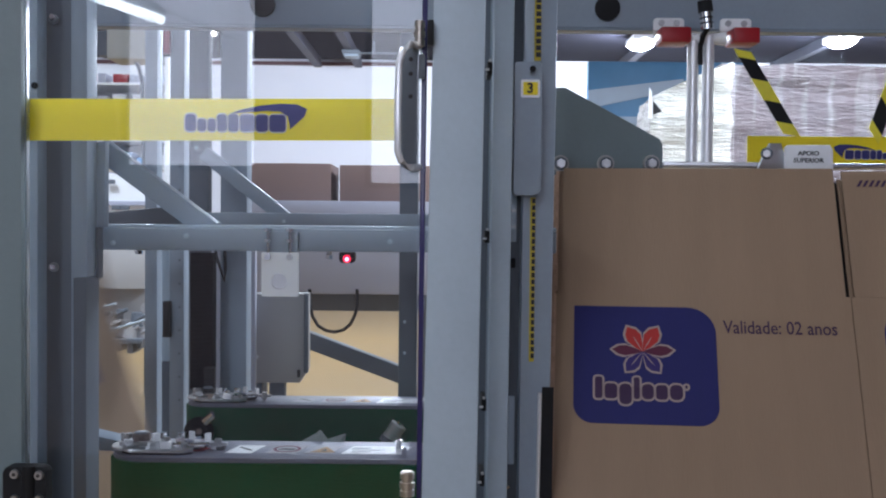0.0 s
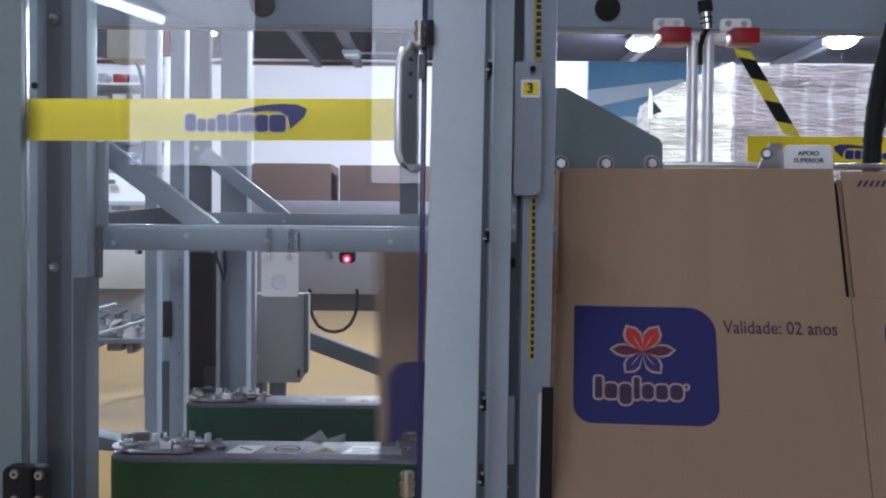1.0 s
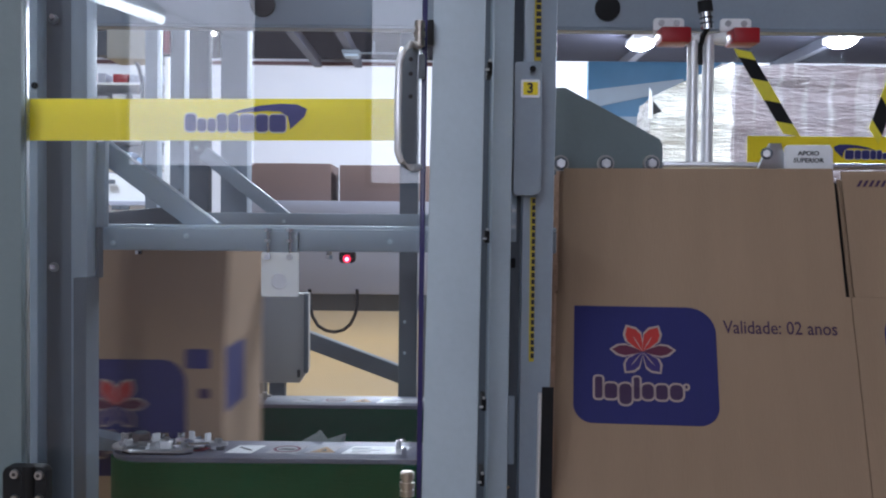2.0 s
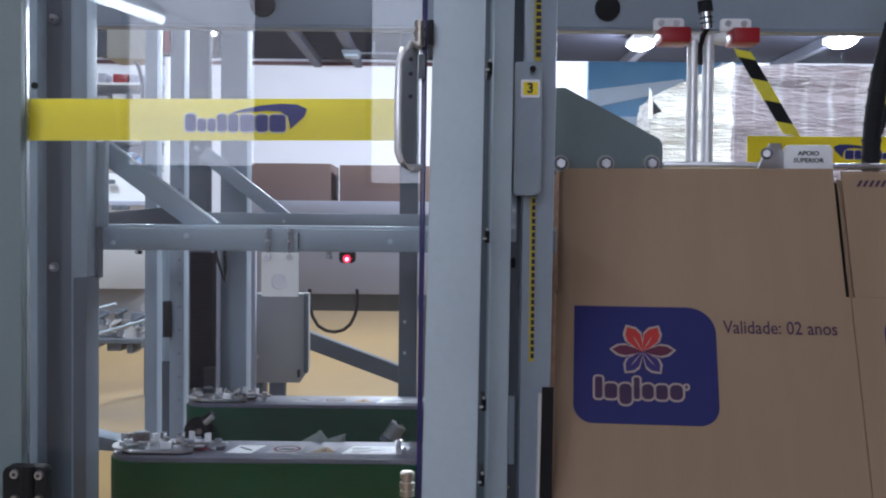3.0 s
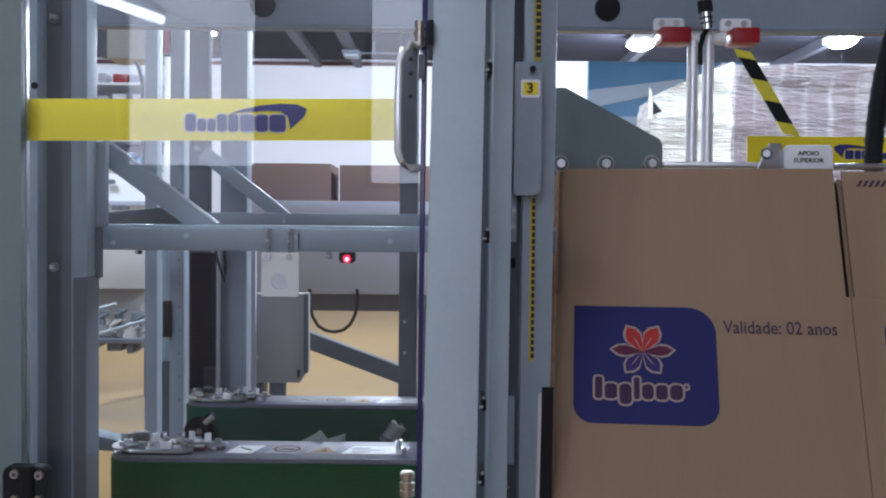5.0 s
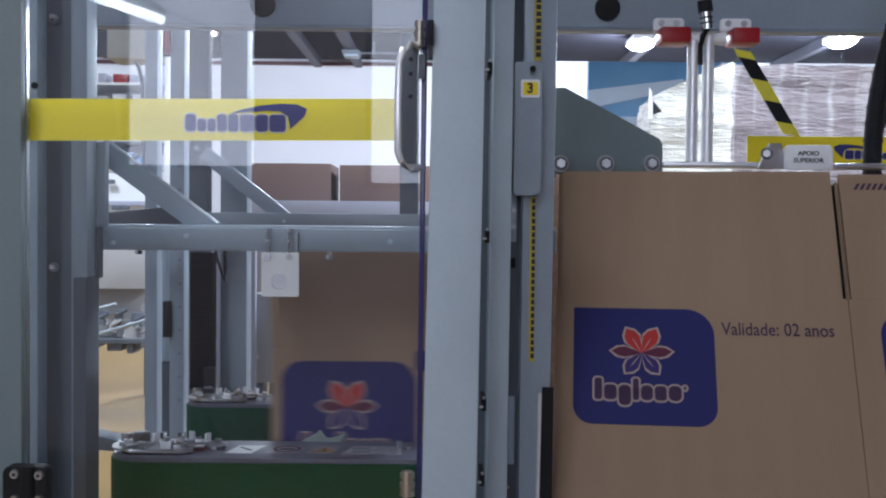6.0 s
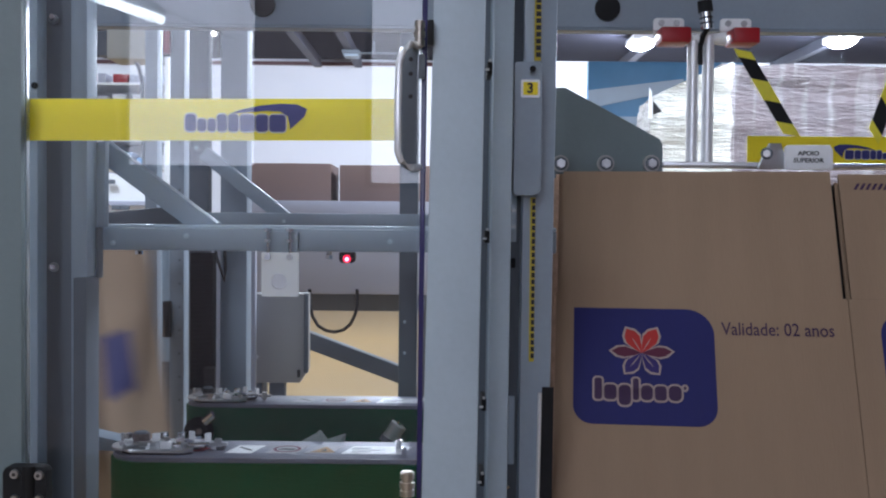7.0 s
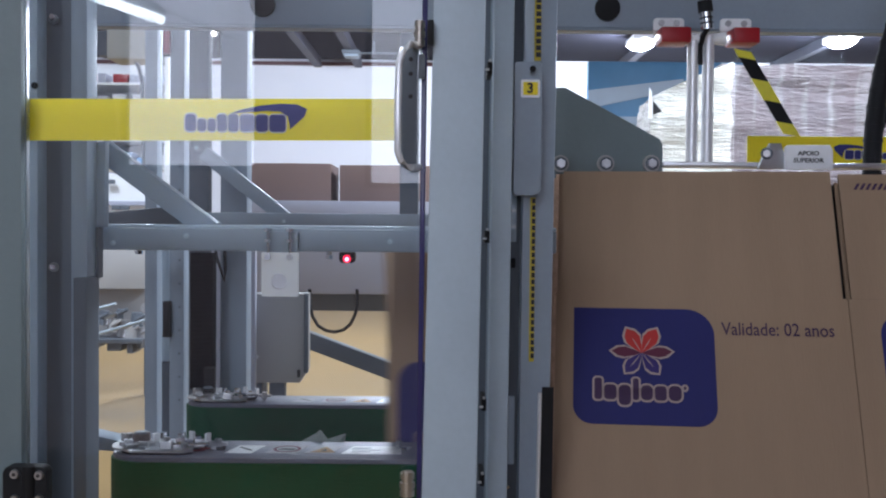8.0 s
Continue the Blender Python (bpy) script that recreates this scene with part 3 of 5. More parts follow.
def mark(parent, x0, x1, z0, z1, y, mirrored=False):
    """The maker's mark as plain shapes: a row of rounded bars under a sweeping crescent."""
    w, h = x1 - x0, z1 - z0
    flip = (lambda u: x1 - u * w) if mirrored else (lambda u: x0 + u * w)
    # a plain row of rounded bars: start, width, height
    for u, wd, tall in ((0.0, 0.088, 0.60), (0.100, 0.072, 0.44), (0.184, 0.066, 0.44), (0.262, 0.078, 0.60), (0.352, 0.084, 0.60), (0.450, 0.118, 0.60), (0.582, 0.096, 0.60), (0.692, 0.132, 0.60)):
        a, b = sorted((flip(u), flip(u + wd)))
        e, r = 0.0013, 0.0035
        part("mark_edge", prism(rounded(a - e, b + e, z0 - e, z0 + h * tall + e, (r + e,) * 4, 3), y, y + 0.0002), MARK_PALE, parent)
        part("mark_bar", prism(rounded(a, b, z0, z0 + h * tall, (r,) * 4, 4), y - 0.0005, y - 0.0002), NAVY, parent)
    outer = [(0.36, 0.62), (0.48, 0.80), (0.62, 0.93), (0.78, 1.0), (0.92, 0.98), (1.0, 0.82), (0.98, 0.55), (0.91, 0.28), (0.86, 0.08)]
    inner = [(0.855, 0.3), (0.84, 0.55), (0.78, 0.72), (0.66, 0.74), (0.5, 0.68)]
    pts = [(flip(a), z0 + b * h) for a, b in outer + inner]
    part("mark_sweep", prism(pts, y - 0.0005, y - 0.0001), NAVY, parent)


def side_belt(x0, x1, y0, y1, ztop, zlow, label, near):
    """A vertical belt round two pulleys with a cover plate on top."""
    t = thing("side_belt_drive", ((x0 + x1) / 2, (y0 + y1) / 2, zlow), label, "belt conveyor", "pair of side belt drives")
    r, ym = (y1 - y0) / 2, (y0 + y1) / 2

    def loop(rr, n=12):
        left = [(x0 + r + rr * math.cos(a), ym + rr * math.sin(a)) for a in (math.pi / 2 + math.pi * i / n for i in range(n + 1))]
        right = [(x1 - r + rr * math.cos(a), ym + rr * math.sin(a)) for a in (-math.pi / 2 + math.pi * i / n for i in range(n + 1))]
        return left + right

    def slab(rr, za, zb, bevel=0.0):
        bm = bmesh.new()
        low, high = [bm.verts.new((x, y, za)) for x, y in loop(rr)], [bm.verts.new((x, y, zb)) for x, y in loop(rr)]
        top = bm.faces.new(high)
        bm.faces.new(low[::-1])
        for i in range(len(low)):
            j = (i + 1) % len(low)
            bm.faces.new((low[i], low[j], high[j], high[i]))
        if bevel:
            bmesh.ops.bevel(bm, geom=list(top.edges), offset=bevel, segments=2, profile=0.6, affect="EDGES")
        return bm

    part("belt", slab(r, zlow, ztop - 0.006, 0.0015), GREEN_BELT, t, "dark green rubber belt")
    part("top_plate", slab(r - 0.003, ztop - 0.0059, ztop, 0.002), PLATE, t, "grey scratched cover plate")
    # tensioner at the end: a raised plate over a dark gap, with nut, strap, clamp block and bolts
    def spot(dx, dy):
        return x0 + dx, ym + dy

    end = [(0.098, -0.041), (0.034, -0.041), (0.016, -0.026), (0.011, -0.004), (0.018, 0.020), (0.034, 0.034)]
    end.reverse()
    tail = [(0.112, -0.032), (0.106, -0.006), (0.122, 0.014), (0.110, 0.036)]
    # black slab stands in for the shade under the raised plate
    part("gap_shade_slab", flat([spot(u * 0.97 + 0.002, v * 0.96) for u, v in end + tail], ztop, ztop + 0.0032), BLACK, t)
    part("end_plate", flat([spot(u, v) for u, v in end + tail], ztop + 0.0032, ztop + 0.0062, 0.0008), STEEL, t, "worn bright clamp plate")
    fan = [(0.006 + 0.021 * math.cos(q), -0.012 + 0.030 * math.sin(q)) for q in (radians(120 + 15 * k) for k in range(11))]
    part("corner_shim", flat([spot(u + 0.019, v) for u, v in fan] + [spot(0.027, -0.012)], ztop + 0.0064, ztop + 0.0088, 0.0006), CABINET, t, "pale corner shim")
    ring = rod((x0 + 0.036, ym + 0.004, ztop + 0.006), (x0 + 0.036, ym + 0.004, ztop + 0.010), 0.0135, seg=20)
    part("washer", ring, STEEL, t)
    part("shaft_nut", rod((x0 + 0.036, ym + 0.004, ztop + 0.010), (x0 + 0.036, ym + 0.004, ztop + 0.0195), 0.0118, 0.0112, 10), RUSTY if near else BLACK, t, "dull dark shaft nut")
    part("shaft_end", rod((x0 + 0.036, ym + 0.004, ztop + 0.0195), (x0 + 0.036, ym + 0.004, ztop + 0.0215), 0.009, 0.008, 14), GREY_DARK, t)
    way = Vector((0.044, 0.034)).normalized()
    side = Vector((-way.y, way.x)) * 0.005
    p, q = Vector(spot(0.026, -0.034)), Vector(spot(0.070, 0.000))
    part("strap", flat([tuple(p - side), tuple(q - side), tuple(q + side), tuple(p + side)], ztop + 0.0064, ztop + 0.0115, 0.0008), STEEL, t)
    part("strap", flat([spot(0.085, -0.012), spot(0.112, -0.022), spot(0.122, -0.006), spot(0.150, -0.010), spot(0.150, 0.000), spot(0.118, 0.008), spot(0.108, -0.008), spot(0.088, -0.002)], ztop + 0.0064, ztop + 0.0098, 0.0006), STEEL, t)
    part("clamp_block", box(x0 + 0.070, x0 + 0.084, ztop + 0.0064, ztop + 0.0155, ym - 0.034, ym - 0.018, 0.0012), ALU, t)
    part("clamp_block", box(x0 + 0.094, x0 + 0.106, ztop + 0.0064, ztop + 0.0125, ym - 0.010, ym + 0.006, 0.0012), PLATE, t)
    for dx, dy, r2, tall in ((0.016, 0.020, 0.0052, 0.016), (0.064, 0.010, 0.0062, 0.0195), (0.077, -0.026, 0.0045, 0.020), (0.086, 0.014, 0.0058, 0.019), (0.099, -0.026, 0.0045, 0.013), (0.108, 0.010, 0.0060, 0.015),
                             (0.020, -0.024, 0.0048, 0.0135), (0.138, -0.004, 0.0055, 0.0145), (0.050, 0.030, 0.0046, 0.014)):
        bm = rod((x0 + dx, ym + dy, ztop), (x0 + dx, ym + dy, ztop + tall * 0.62), r2 * 0.55, seg=10)
        rod((x0 + dx, ym + dy, ztop + tall * 0.35), (x0 + dx, ym + dy, ztop + tall * 0.42), r2 * 1.15, seg=14, bm=bm)
        rod((x0 + dx, ym + dy, ztop + tall * 0.62), (x0 + dx, ym + dy, ztop + tall), r2, r2 * 0.9, 6, bm)
        part("bolt", bm, CHROME if r2 > 0.0055 else STEEL, t)
    # small angle pieces, spacers and split washers crowded round the clamp
    for dx, dy, wide, deep, tall, turn, mat in ((0.026, -0.020, 0.012, 0.004, 0.010, 0.5, ALU), (0.047, -0.026, 0.016, 0.004, 0.008, -0.4, STEEL), (0.058, -0.006, 0.010, 0.005, 0.015, 0.9, ALU), (0.092, -0.018, 0.012, 0.004, 0.012, 0.3, CHROME),
                                                (0.103, 0.000, 0.008, 0.004, 0.017, -0.7, ALU), (0.116, -0.012, 0.012, 0.005, 0.009, 0.2, STEEL), (0.122, 0.008, 0.009, 0.004, 0.013, 1.1, ALU), (0.013, 0.004, 0.009, 0.004, 0.013, -0.9, CABINET)):
        bm = box(-wide / 2, wide / 2, 0.0062, 0.0062 + tall, -deep / 2, deep / 2, 0.0006)
        box(-wide / 2, wide / 2, 0.0062, 0.0092, -deep * 1.6, -deep / 2, 0.0005, bm)
        bmesh.ops.rotate(bm, cent=(0, 0, 0), matrix=Matrix.Rotation(turn, 3, "Z"), verts=bm.verts)
        bmesh.ops.translate(bm, vec=(*spot(dx, dy), ztop), verts=bm.verts)
        part("angle_piece", bm, mat, t)
    part("tension_screw", rod((x0 + 0.084, ym - 0.024, ztop + 0.010), (x0 + 0.128, ym - 0.014, ztop + 0.009), 0.0028), CHROME, t)
    if near:
        for dx, dy, ang in ((0.114, -0.010, 0.6), (0.117, 0.004, -0.5)):
            c, d = math.cos(ang), math.sin(ang)
            part("paint_dab", flat([spot(dx + u * c - v * d, dy + u * d + v * c) for u, v in ((-0.010, -0.003), (0.006, -0.004), (0.011, 0.002), (-0.004, 0.004))], ztop + 0.0002, ztop + 0.0012), RED_PLASTIC, t, "dab of red marking paint")
        part("cable_clip", box(x0 + 0.136, x0 + 0.146, ztop, ztop + 0.005, ym - 0.010, ym + 0.004, 0.0015), INK, t)
        part("cable_clip", box(x0 + 0.128, x0 + 0.1358, ztop, ztop + 0.006, ym - 0.004, ym + 0.006, 0.0015), ALU, t)
    # stickers on the plate
    for dx, wd, kind in ((0.192, 0.034, 0), (0.243, 0.040, 1), (0.293, 0.036, 2), (0.341, 0.078, 3)):
        if near:
            dx -= 0.036
        lean = 0.006
        s = part("sticker", flat([spot(dx - lean, -0.024), spot(dx + wd - lean, -0.024), spot(dx + wd + lean, 0.022), spot(dx + lean, 0.022)], ztop + 0.0002, ztop + 0.0006), LABEL if kind == 0 and near else TYPE_PLATE if kind == 3 else STICKER, t,
                 "silver type plate" if kind == 3 else "worn warning sticker")
        cx = dx + wd / 2
        if kind == 0:
            part("sticker_bar", flat([spot(cx - 0.010, 0.008), spot(cx - 0.007, 0.011), spot(cx + 0.011, -0.008), spot(cx + 0.008, -0.011)], ztop + 0.0007, ztop + 0.001), INK, s)
        if kind == 1:
            bm = bmesh.new()
            n = 20
            a = [bm.verts.new((*spot(cx + 0.018 * math.cos(2 * math.pi * i / n), 0.020 * math.sin(2 * math.pi * i / n)), ztop + 0.001)) for i in range(n)]
            b = [bm.verts.new((*spot(cx + 0.014 * math.cos(2 * math.pi * i / n), 0.015 * math.sin(2 * math.pi * i / n)), ztop + 0.001)) for i in range(n)]
            for i in range(n):
                bm.faces.new((a[i], a[(i + 1) % n], b[(i + 1) % n], b[i]))
            part("sticker_ring", bm, PRINT_DUSK, s)
            part("sticker_bar", flat([spot(cx - 0.012, -0.003), spot(cx + 0.008, -0.006), spot(cx + 0.012, 0.002), spot(cx - 0.006, 0.005)], ztop + 0.0007, ztop + 0.001), INK, s)
        if kind == 2:
            part("sticker_triangle", flat([spot(cx - 0.016, -0.018), spot(cx + 0.016, -0.018), spot(cx + 0.002, 0.016)], ztop + 0.0007, ztop + 0.001), WOOD, s)
            part("sticker_bar", flat([spot(cx - 0.003, -0.012), spot(cx + 0.004, -0.012), spot(cx + 0.002, 0.004)], ztop + 0.0011, ztop + 0.0014), INK, s)
        if kind == 3:
            for k in range(3):
                part("sticker_bar", flat([spot(dx + 0.006, -0.015 + 0.011 * k), spot(dx + 0.030 + 0.012 * (k % 2), -0.015 + 0.011 * k), spot(dx + 0.031 + 0.012 * (k % 2), -0.011 + 0.011 * k), spot(dx + 0.007, -0.011 + 0.011 * k)], ztop + 0.0007, ztop + 0.0009), GREY_DARK, s)
    if near:
        part("plate_bolt", rod((x0 + 0.372, ym + 0.01, ztop), (x0 + 0.372, ym + 0.01, ztop + 0.012), 0.005, 0.0045, 6), CHROME, t)
        part("end_bolt", rod((x0 + 0.38, ym - 0.03, ztop), (x0 + 0.38, ym - 0.03, ztop + 0.01), 0.004, seg=6), CHROME, t)
    # stands under the drive
    for dx in (0.15, (x1 - x0) - 0.15):
        part("stand", box(x0 + dx - 0.02, x0 + dx + 0.02, 0.0, zlow, ym - 0.02, ym + 0.02, 0.002), GREY, t)
    return t


def bed():
    t = thing("slide_bed", (0.6, 1.6, 0.7), "grey steel slide bed between the side belts", "conveyor bed")
    part("bed_plate", box(-0.4358, 1.95, 0.79, 0.802, 1.452, 1.79, 0.002), STEEL, t)
    for x in (-0.3, 0.6, 1.8):
        part("stand", box(x - 0.02, x + 0.02, 0.0, 0.79, 1.58, 1.62, 0.002), GREY, t)
    t = thing("outfeed_table", (-1.5, 1.6, 0.5), "grey steel outfeed table beside the machine", "conveyor bed")
    part("table_plate", box(-2.55, -0.86, 0.49, 0.502, 1.40, 1.80, 0.002), STEEL, t)
    for x in (-2.4, -1.0):
        for y in (1.44, 1.76):
            part("leg", box(x - 0.02, x + 0.02, 0, 0.49, y - 0.02, y + 0.02, 0.002), GREY, t)
    t = thing("tie_bar", (-0.4431, 1.4, 0.9), "grey steel tie bar under the frame", "tie bar")
    part("bar", prism([(-0.484, 0.9704), (-0.423, 0.9568), (-0.423, 0.9426), (-0.484, 0.9458)], 1.40, 1.44, 0.002), GREY, t)


# ---- small machine things ----
def sensor_plate():
    t = thing("sensor_bracket", (-0.2015, 1.32, 1.1822), "white sensor plate hung from the beam by two bolts", "sensor")
    part("plate", prism(rounded(-0.2235, -0.1775, 1.1551, 1.2096, (0.002,) * 4), 1.316, 1.32, 0.001), WHITE_PLASTIC, t)
    part("lens", rod((-0.2015, 1.3158, 1.1741), (-0.2011, 1.3135, 1.1742), 0.0098, 0.0092, 28), WALL, t)
    x0, x1, z0, z1 = -0.2229, -0.1798, 1.2082, 1.2353
    part("tab", box(x0, x1, z0, z1, 1.323, 1.328, 0.001), GREY, t)
    for x in (-0.2159, -0.1888):
        part("nut", rod((x, 1.316, 1.204), (x, 1.312, 1.204), 0.0042, seg=6), STEEL, t)
        b = rod((x, 1.318, 1.2088), (x, 1.318, 1.2388), 0.0022, seg=10)
        rod((x, 1.318, 1.2256), (x, 1.318, 1.2223), 0.0042, seg=6, bm=b)
        rod((x, 1.318, 1.2385), (x, 1.318, 1.2352), 0.0046, seg=6, bm=b)
        part("bolt", b, CHROME, t)


def red_sensor():
    t = thing("indicator_sensor", (-0.1662, 1.83, 1.1842), "small black photo sensor with a glowing red lamp", "sensor")
    part("housing", prism(rounded(-0.1764, -0.1495, 1.1771, 1.1953, (0.002, 0.002, 0.006, 0.006)), 1.815, 1.84, 0.001), RUBBER, t)
    lamp = part("lamp", rod((-0.163, 1.815, 1.1842), (-0.1624, 1.809, 1.1843), 0.0072, 0.0056, 18), GLOW_RED, t, "glowing red lamp")
    part("core", rod((-0.1626, 1.8089, 1.1838), (-0.1625, 1.807, 1.1838), 0.0034, 0.0025, 14), GLOW_CORE, lamp, "bright pink core")
    part("stem", rod((-0.1644, 1.83, 1.1958), (-0.1647, 1.83, 1.2403), 0.004), RUBBER, t)
    t = thing("hanging_bolt", (-0.1487, 1.4, 1.2017), "small bright bolt under the beam", "bolt")
    part("shank", rod((-0.1445, 1.36, 1.2138), (-0.1444, 1.36, 1.2038), 0.003), STEEL, t)
    part("nut", rod((-0.1444, 1.36, 1.2052), (-0.1444, 1.36, 1.2002), 0.005, seg=6), CHROME, t)
    t = thing("hanging_bolt", (-0.3867, 1.36, 1.2074), "small bright bolt under the beam", "bolt")
    part("shank", rod((-0.3867, 1.36, 1.2132), (-0.3867, 1.36, 1.206), 0.003), STEEL, t)
    part("nut", rod((-0.3867, 1.36, 1.2089), (-0.3867, 1.36, 1.2045), 0.005, seg=6), CHROME, t)


def belt_fittings():
    """Guide rollers and plastic scrap between the belts."""
    t = thing("guide_roller", (-0.4143, 1.81, 0.8827), "black guide roller with a bright bolt beside the belt", "roller")
    part("arm", box(-0.424, -0.404, 0.72, 0.880, 1.812, 1.820, 0.002), GREY_DARK, t)
    part("wheel", rod((-0.409, 1.795, 0.8915), (-0.417, 1.83, 0.8845), 0.025, seg=24), MATT_BLACK, t)
    part("axle", rod((-0.4006, 1.8, 0.9059), (-0.3854, 1.8, 0.9195), 0.008, seg=12), CHROME, t)
    part("hub", rod((-0.409, 1.795, 0.8915), (-0.4079, 1.79, 0.8925), 0.005, seg=16), RUSTY, t)
    other = thing("guide_roller", (-0.0798, 1.81, 0.8808), "bright steel guide roller beside the belt", "roller")
    pair, t = [t, other], other
    part("arm", box(-0.094, -0.080, 0.72, 0.874, 1.812, 1.820, 0.002), GREY_DARK, t)
    part("wheel", rod((-0.0875, 1.81, 0.8798), (-0.0723, 1.81, 0.9031), 0.014, seg=18), STEEL, t)
    part("cap", rod((-0.0913, 1.81, 0.872), (-0.0866, 1.81, 0.8807), 0.016, seg=18), GREY_DARK, t)
    part("axle", rod((-0.0723, 1.81, 0.9031), (-0.0695, 1.81, 0.9069), 0.006, seg=10), CHROME, t)
    t = thing("plastic_scrap", (-0.1878, 1.6, 0.9141), "crumpled clear plastic scrap beside the belt", "plastic scrap")
    bm = bmesh.new()
    # torn shards that stand up from one crumpled sheet
    for x, wide, high, tip in ((-0.2080, 0.024, 0.004, -0.016), (-0.1850, 0.036, 0.010, 0.014), (-0.1730, 0.040, 0.019, 0.010), (-0.1600, 0.046, 0.020, -0.006), (-0.1520, 0.040, 0.016, 0.022), (-0.1380, 0.034, 0.004, 0.010)):
        k = len(bm.verts)
        y = 1.4425 + 0.0016 * (k % 4)
        low, peak = 0.930, 0.944 + high
        a, b, c = bm.verts.new((x - wide / 2, y, low)), bm.verts.new((x + wide / 2, y + 0.004, low)), bm.verts.new((x + tip, y + 0.007, peak))
        d, e = bm.verts.new((x + tip * 0.4, y + 0.002, low + (peak - low) * 0.45)), bm.verts.new((x - wide * 0.42, y + 0.004, low + (peak - low) * 0.6))
        for tri in ((a, b, d), (b, c, d), (a, d, e), (d, c, e)):
            bm.faces.new(tri)
    part("sheet", bm, SCRAP, t, smooth=False)
    return pair


def clamps():
    """Red clamps with white brackets, two bright rods and a black-topped valve."""
    for first, x0, x1 in ((True, 0.3357, 0.3885), (False, 0.443, 0.4966)):
        t = thing("red_clamp", ((x0 + x1) / 2, 1.7, 1.5497), "red plastic clamp block on a white bolted bracket", "clamp", "pair of red clamps")
        br = part("bracket", prism(rounded(x0, x1 - 0.004, 1.5595, 1.5793, (0.005, 0.005, 0.001, 0.001)), 1.728, 1.734, 0.001), WHITE_PLASTIC, t)
        part("bracket_back", box(x0 + 0.004, x1 - 0.004, 1.556, 1.5757, 1.733, 1.752), WHITE_PLASTIC, t)
        for x in (x0 + 0.012, x1 - 0.016):
            part("screw", rod((x, 1.728, 1.5712), (x, 1.7245, 1.5712), 0.0052, 0.0045, 16), STEEL, br)
        part("block", box(x0 + (0.005 if first else 0.011), x1, 1.5345, 1.5592, 1.69, 1.745, 0.004), RED_PLASTIC, t, "red plastic block")
        inner = x1 if first else x0
        s = 1 if first else -1
        part("jaw", rod((inner - s * 0.004, 1.715, 1.5444), (inner + s * 0.016, 1.715, 1.5444), 0.011, 0.009, 16), WHITE_PLASTIC, t)
    for l in (0, 1):
        x = (0.3962, 0.4206)[l]
        t = thing("chrome_rod", (x, 1.715, 1.3453), "upright bright chrome guide rod", "rod", "pair of chrome rods")
        part("shaft", rod((x, 1.715, 1.3399), (x, 1.715, 1.5505), 0.0092, seg=18), ALU, t)
        part("collar", rod((x, 1.715, 1.4193), (x, 1.715, 1.4265), 0.0104, seg=18), ALU, t)
    t = thing("air_valve", (0.4106, 1.69, 1.5745), "slim air valve with a black cap and clear tube", "valve")
    part("cap", rod((0.4052, 1.68, 1.5971), (0.4072, 1.68, 1.5796), 0.0115, seg=18), BLACK, t)
    part("body", rod((0.4072, 1.68, 1.5796), (0.4103, 1.68, 1.5532), 0.0095, seg=18), CHROME, t)
    for k in (0.3, 0.6):
        part("ring", rod(Vector((0.4072, 1.68, 1.5796)).lerp(Vector((0.4103, 1.68, 1.5532)), k), Vector((0.4072, 1.68, 1.5796)).lerp(Vector((0.4103, 1.68, 1.5532)), k + 0.08), 0.0102, seg=18), BLACK, t)
    part("hose", hose([(0.4127, 1.69, 1.5551), (0.409, 1.7, 1.5479), (0.4072, 1.71, 1.5335), (0.4068, 1.71, 1.5022)], 0.004), BLACK, t)


def top_support():
    t = thing("support_bracket", (0.5064, 1.49, 1.3451), "pale bracket plate lettered as the upper support", "bracket")
    pl = part("plate", prism([(0.4778, 1.3597), (0.5359, 1.3602), (0.54, 1.354), (0.5405, 1.3266), (0.4745, 1.326), (0.474, 1.3558)], 1.487, 1.495, 0.001), WHITE_PLASTIC, t)
    letters("APOIO", 0.0084, (0.5058, 1.4862, 1.348), INK, pl, spread=1.14, bold=0.0002)
    letters("SUPERIOR", 0.0084, (0.506, 1.4862, 1.3382), INK, pl, spread=1.12, bold=0.0002)
    part("arm", prism([(0.4557, 1.3626), (0.4715, 1.3627), (0.4816, 1.3265), (0.4389, 1.3262), (0.4465, 1.3452)], 1.497, 1.506, 0.001), STEEL, t)
    part("washer", rod((0.451, 1.4968, 1.3482), (0.4502, 1.494, 1.348), 0.0085, seg=18), GREY_DARK, t)
    part("screw", rod((0.4502, 1.494, 1.348), (0.4487, 1.489, 1.3477), 0.0055, seg=6), ALU, t)


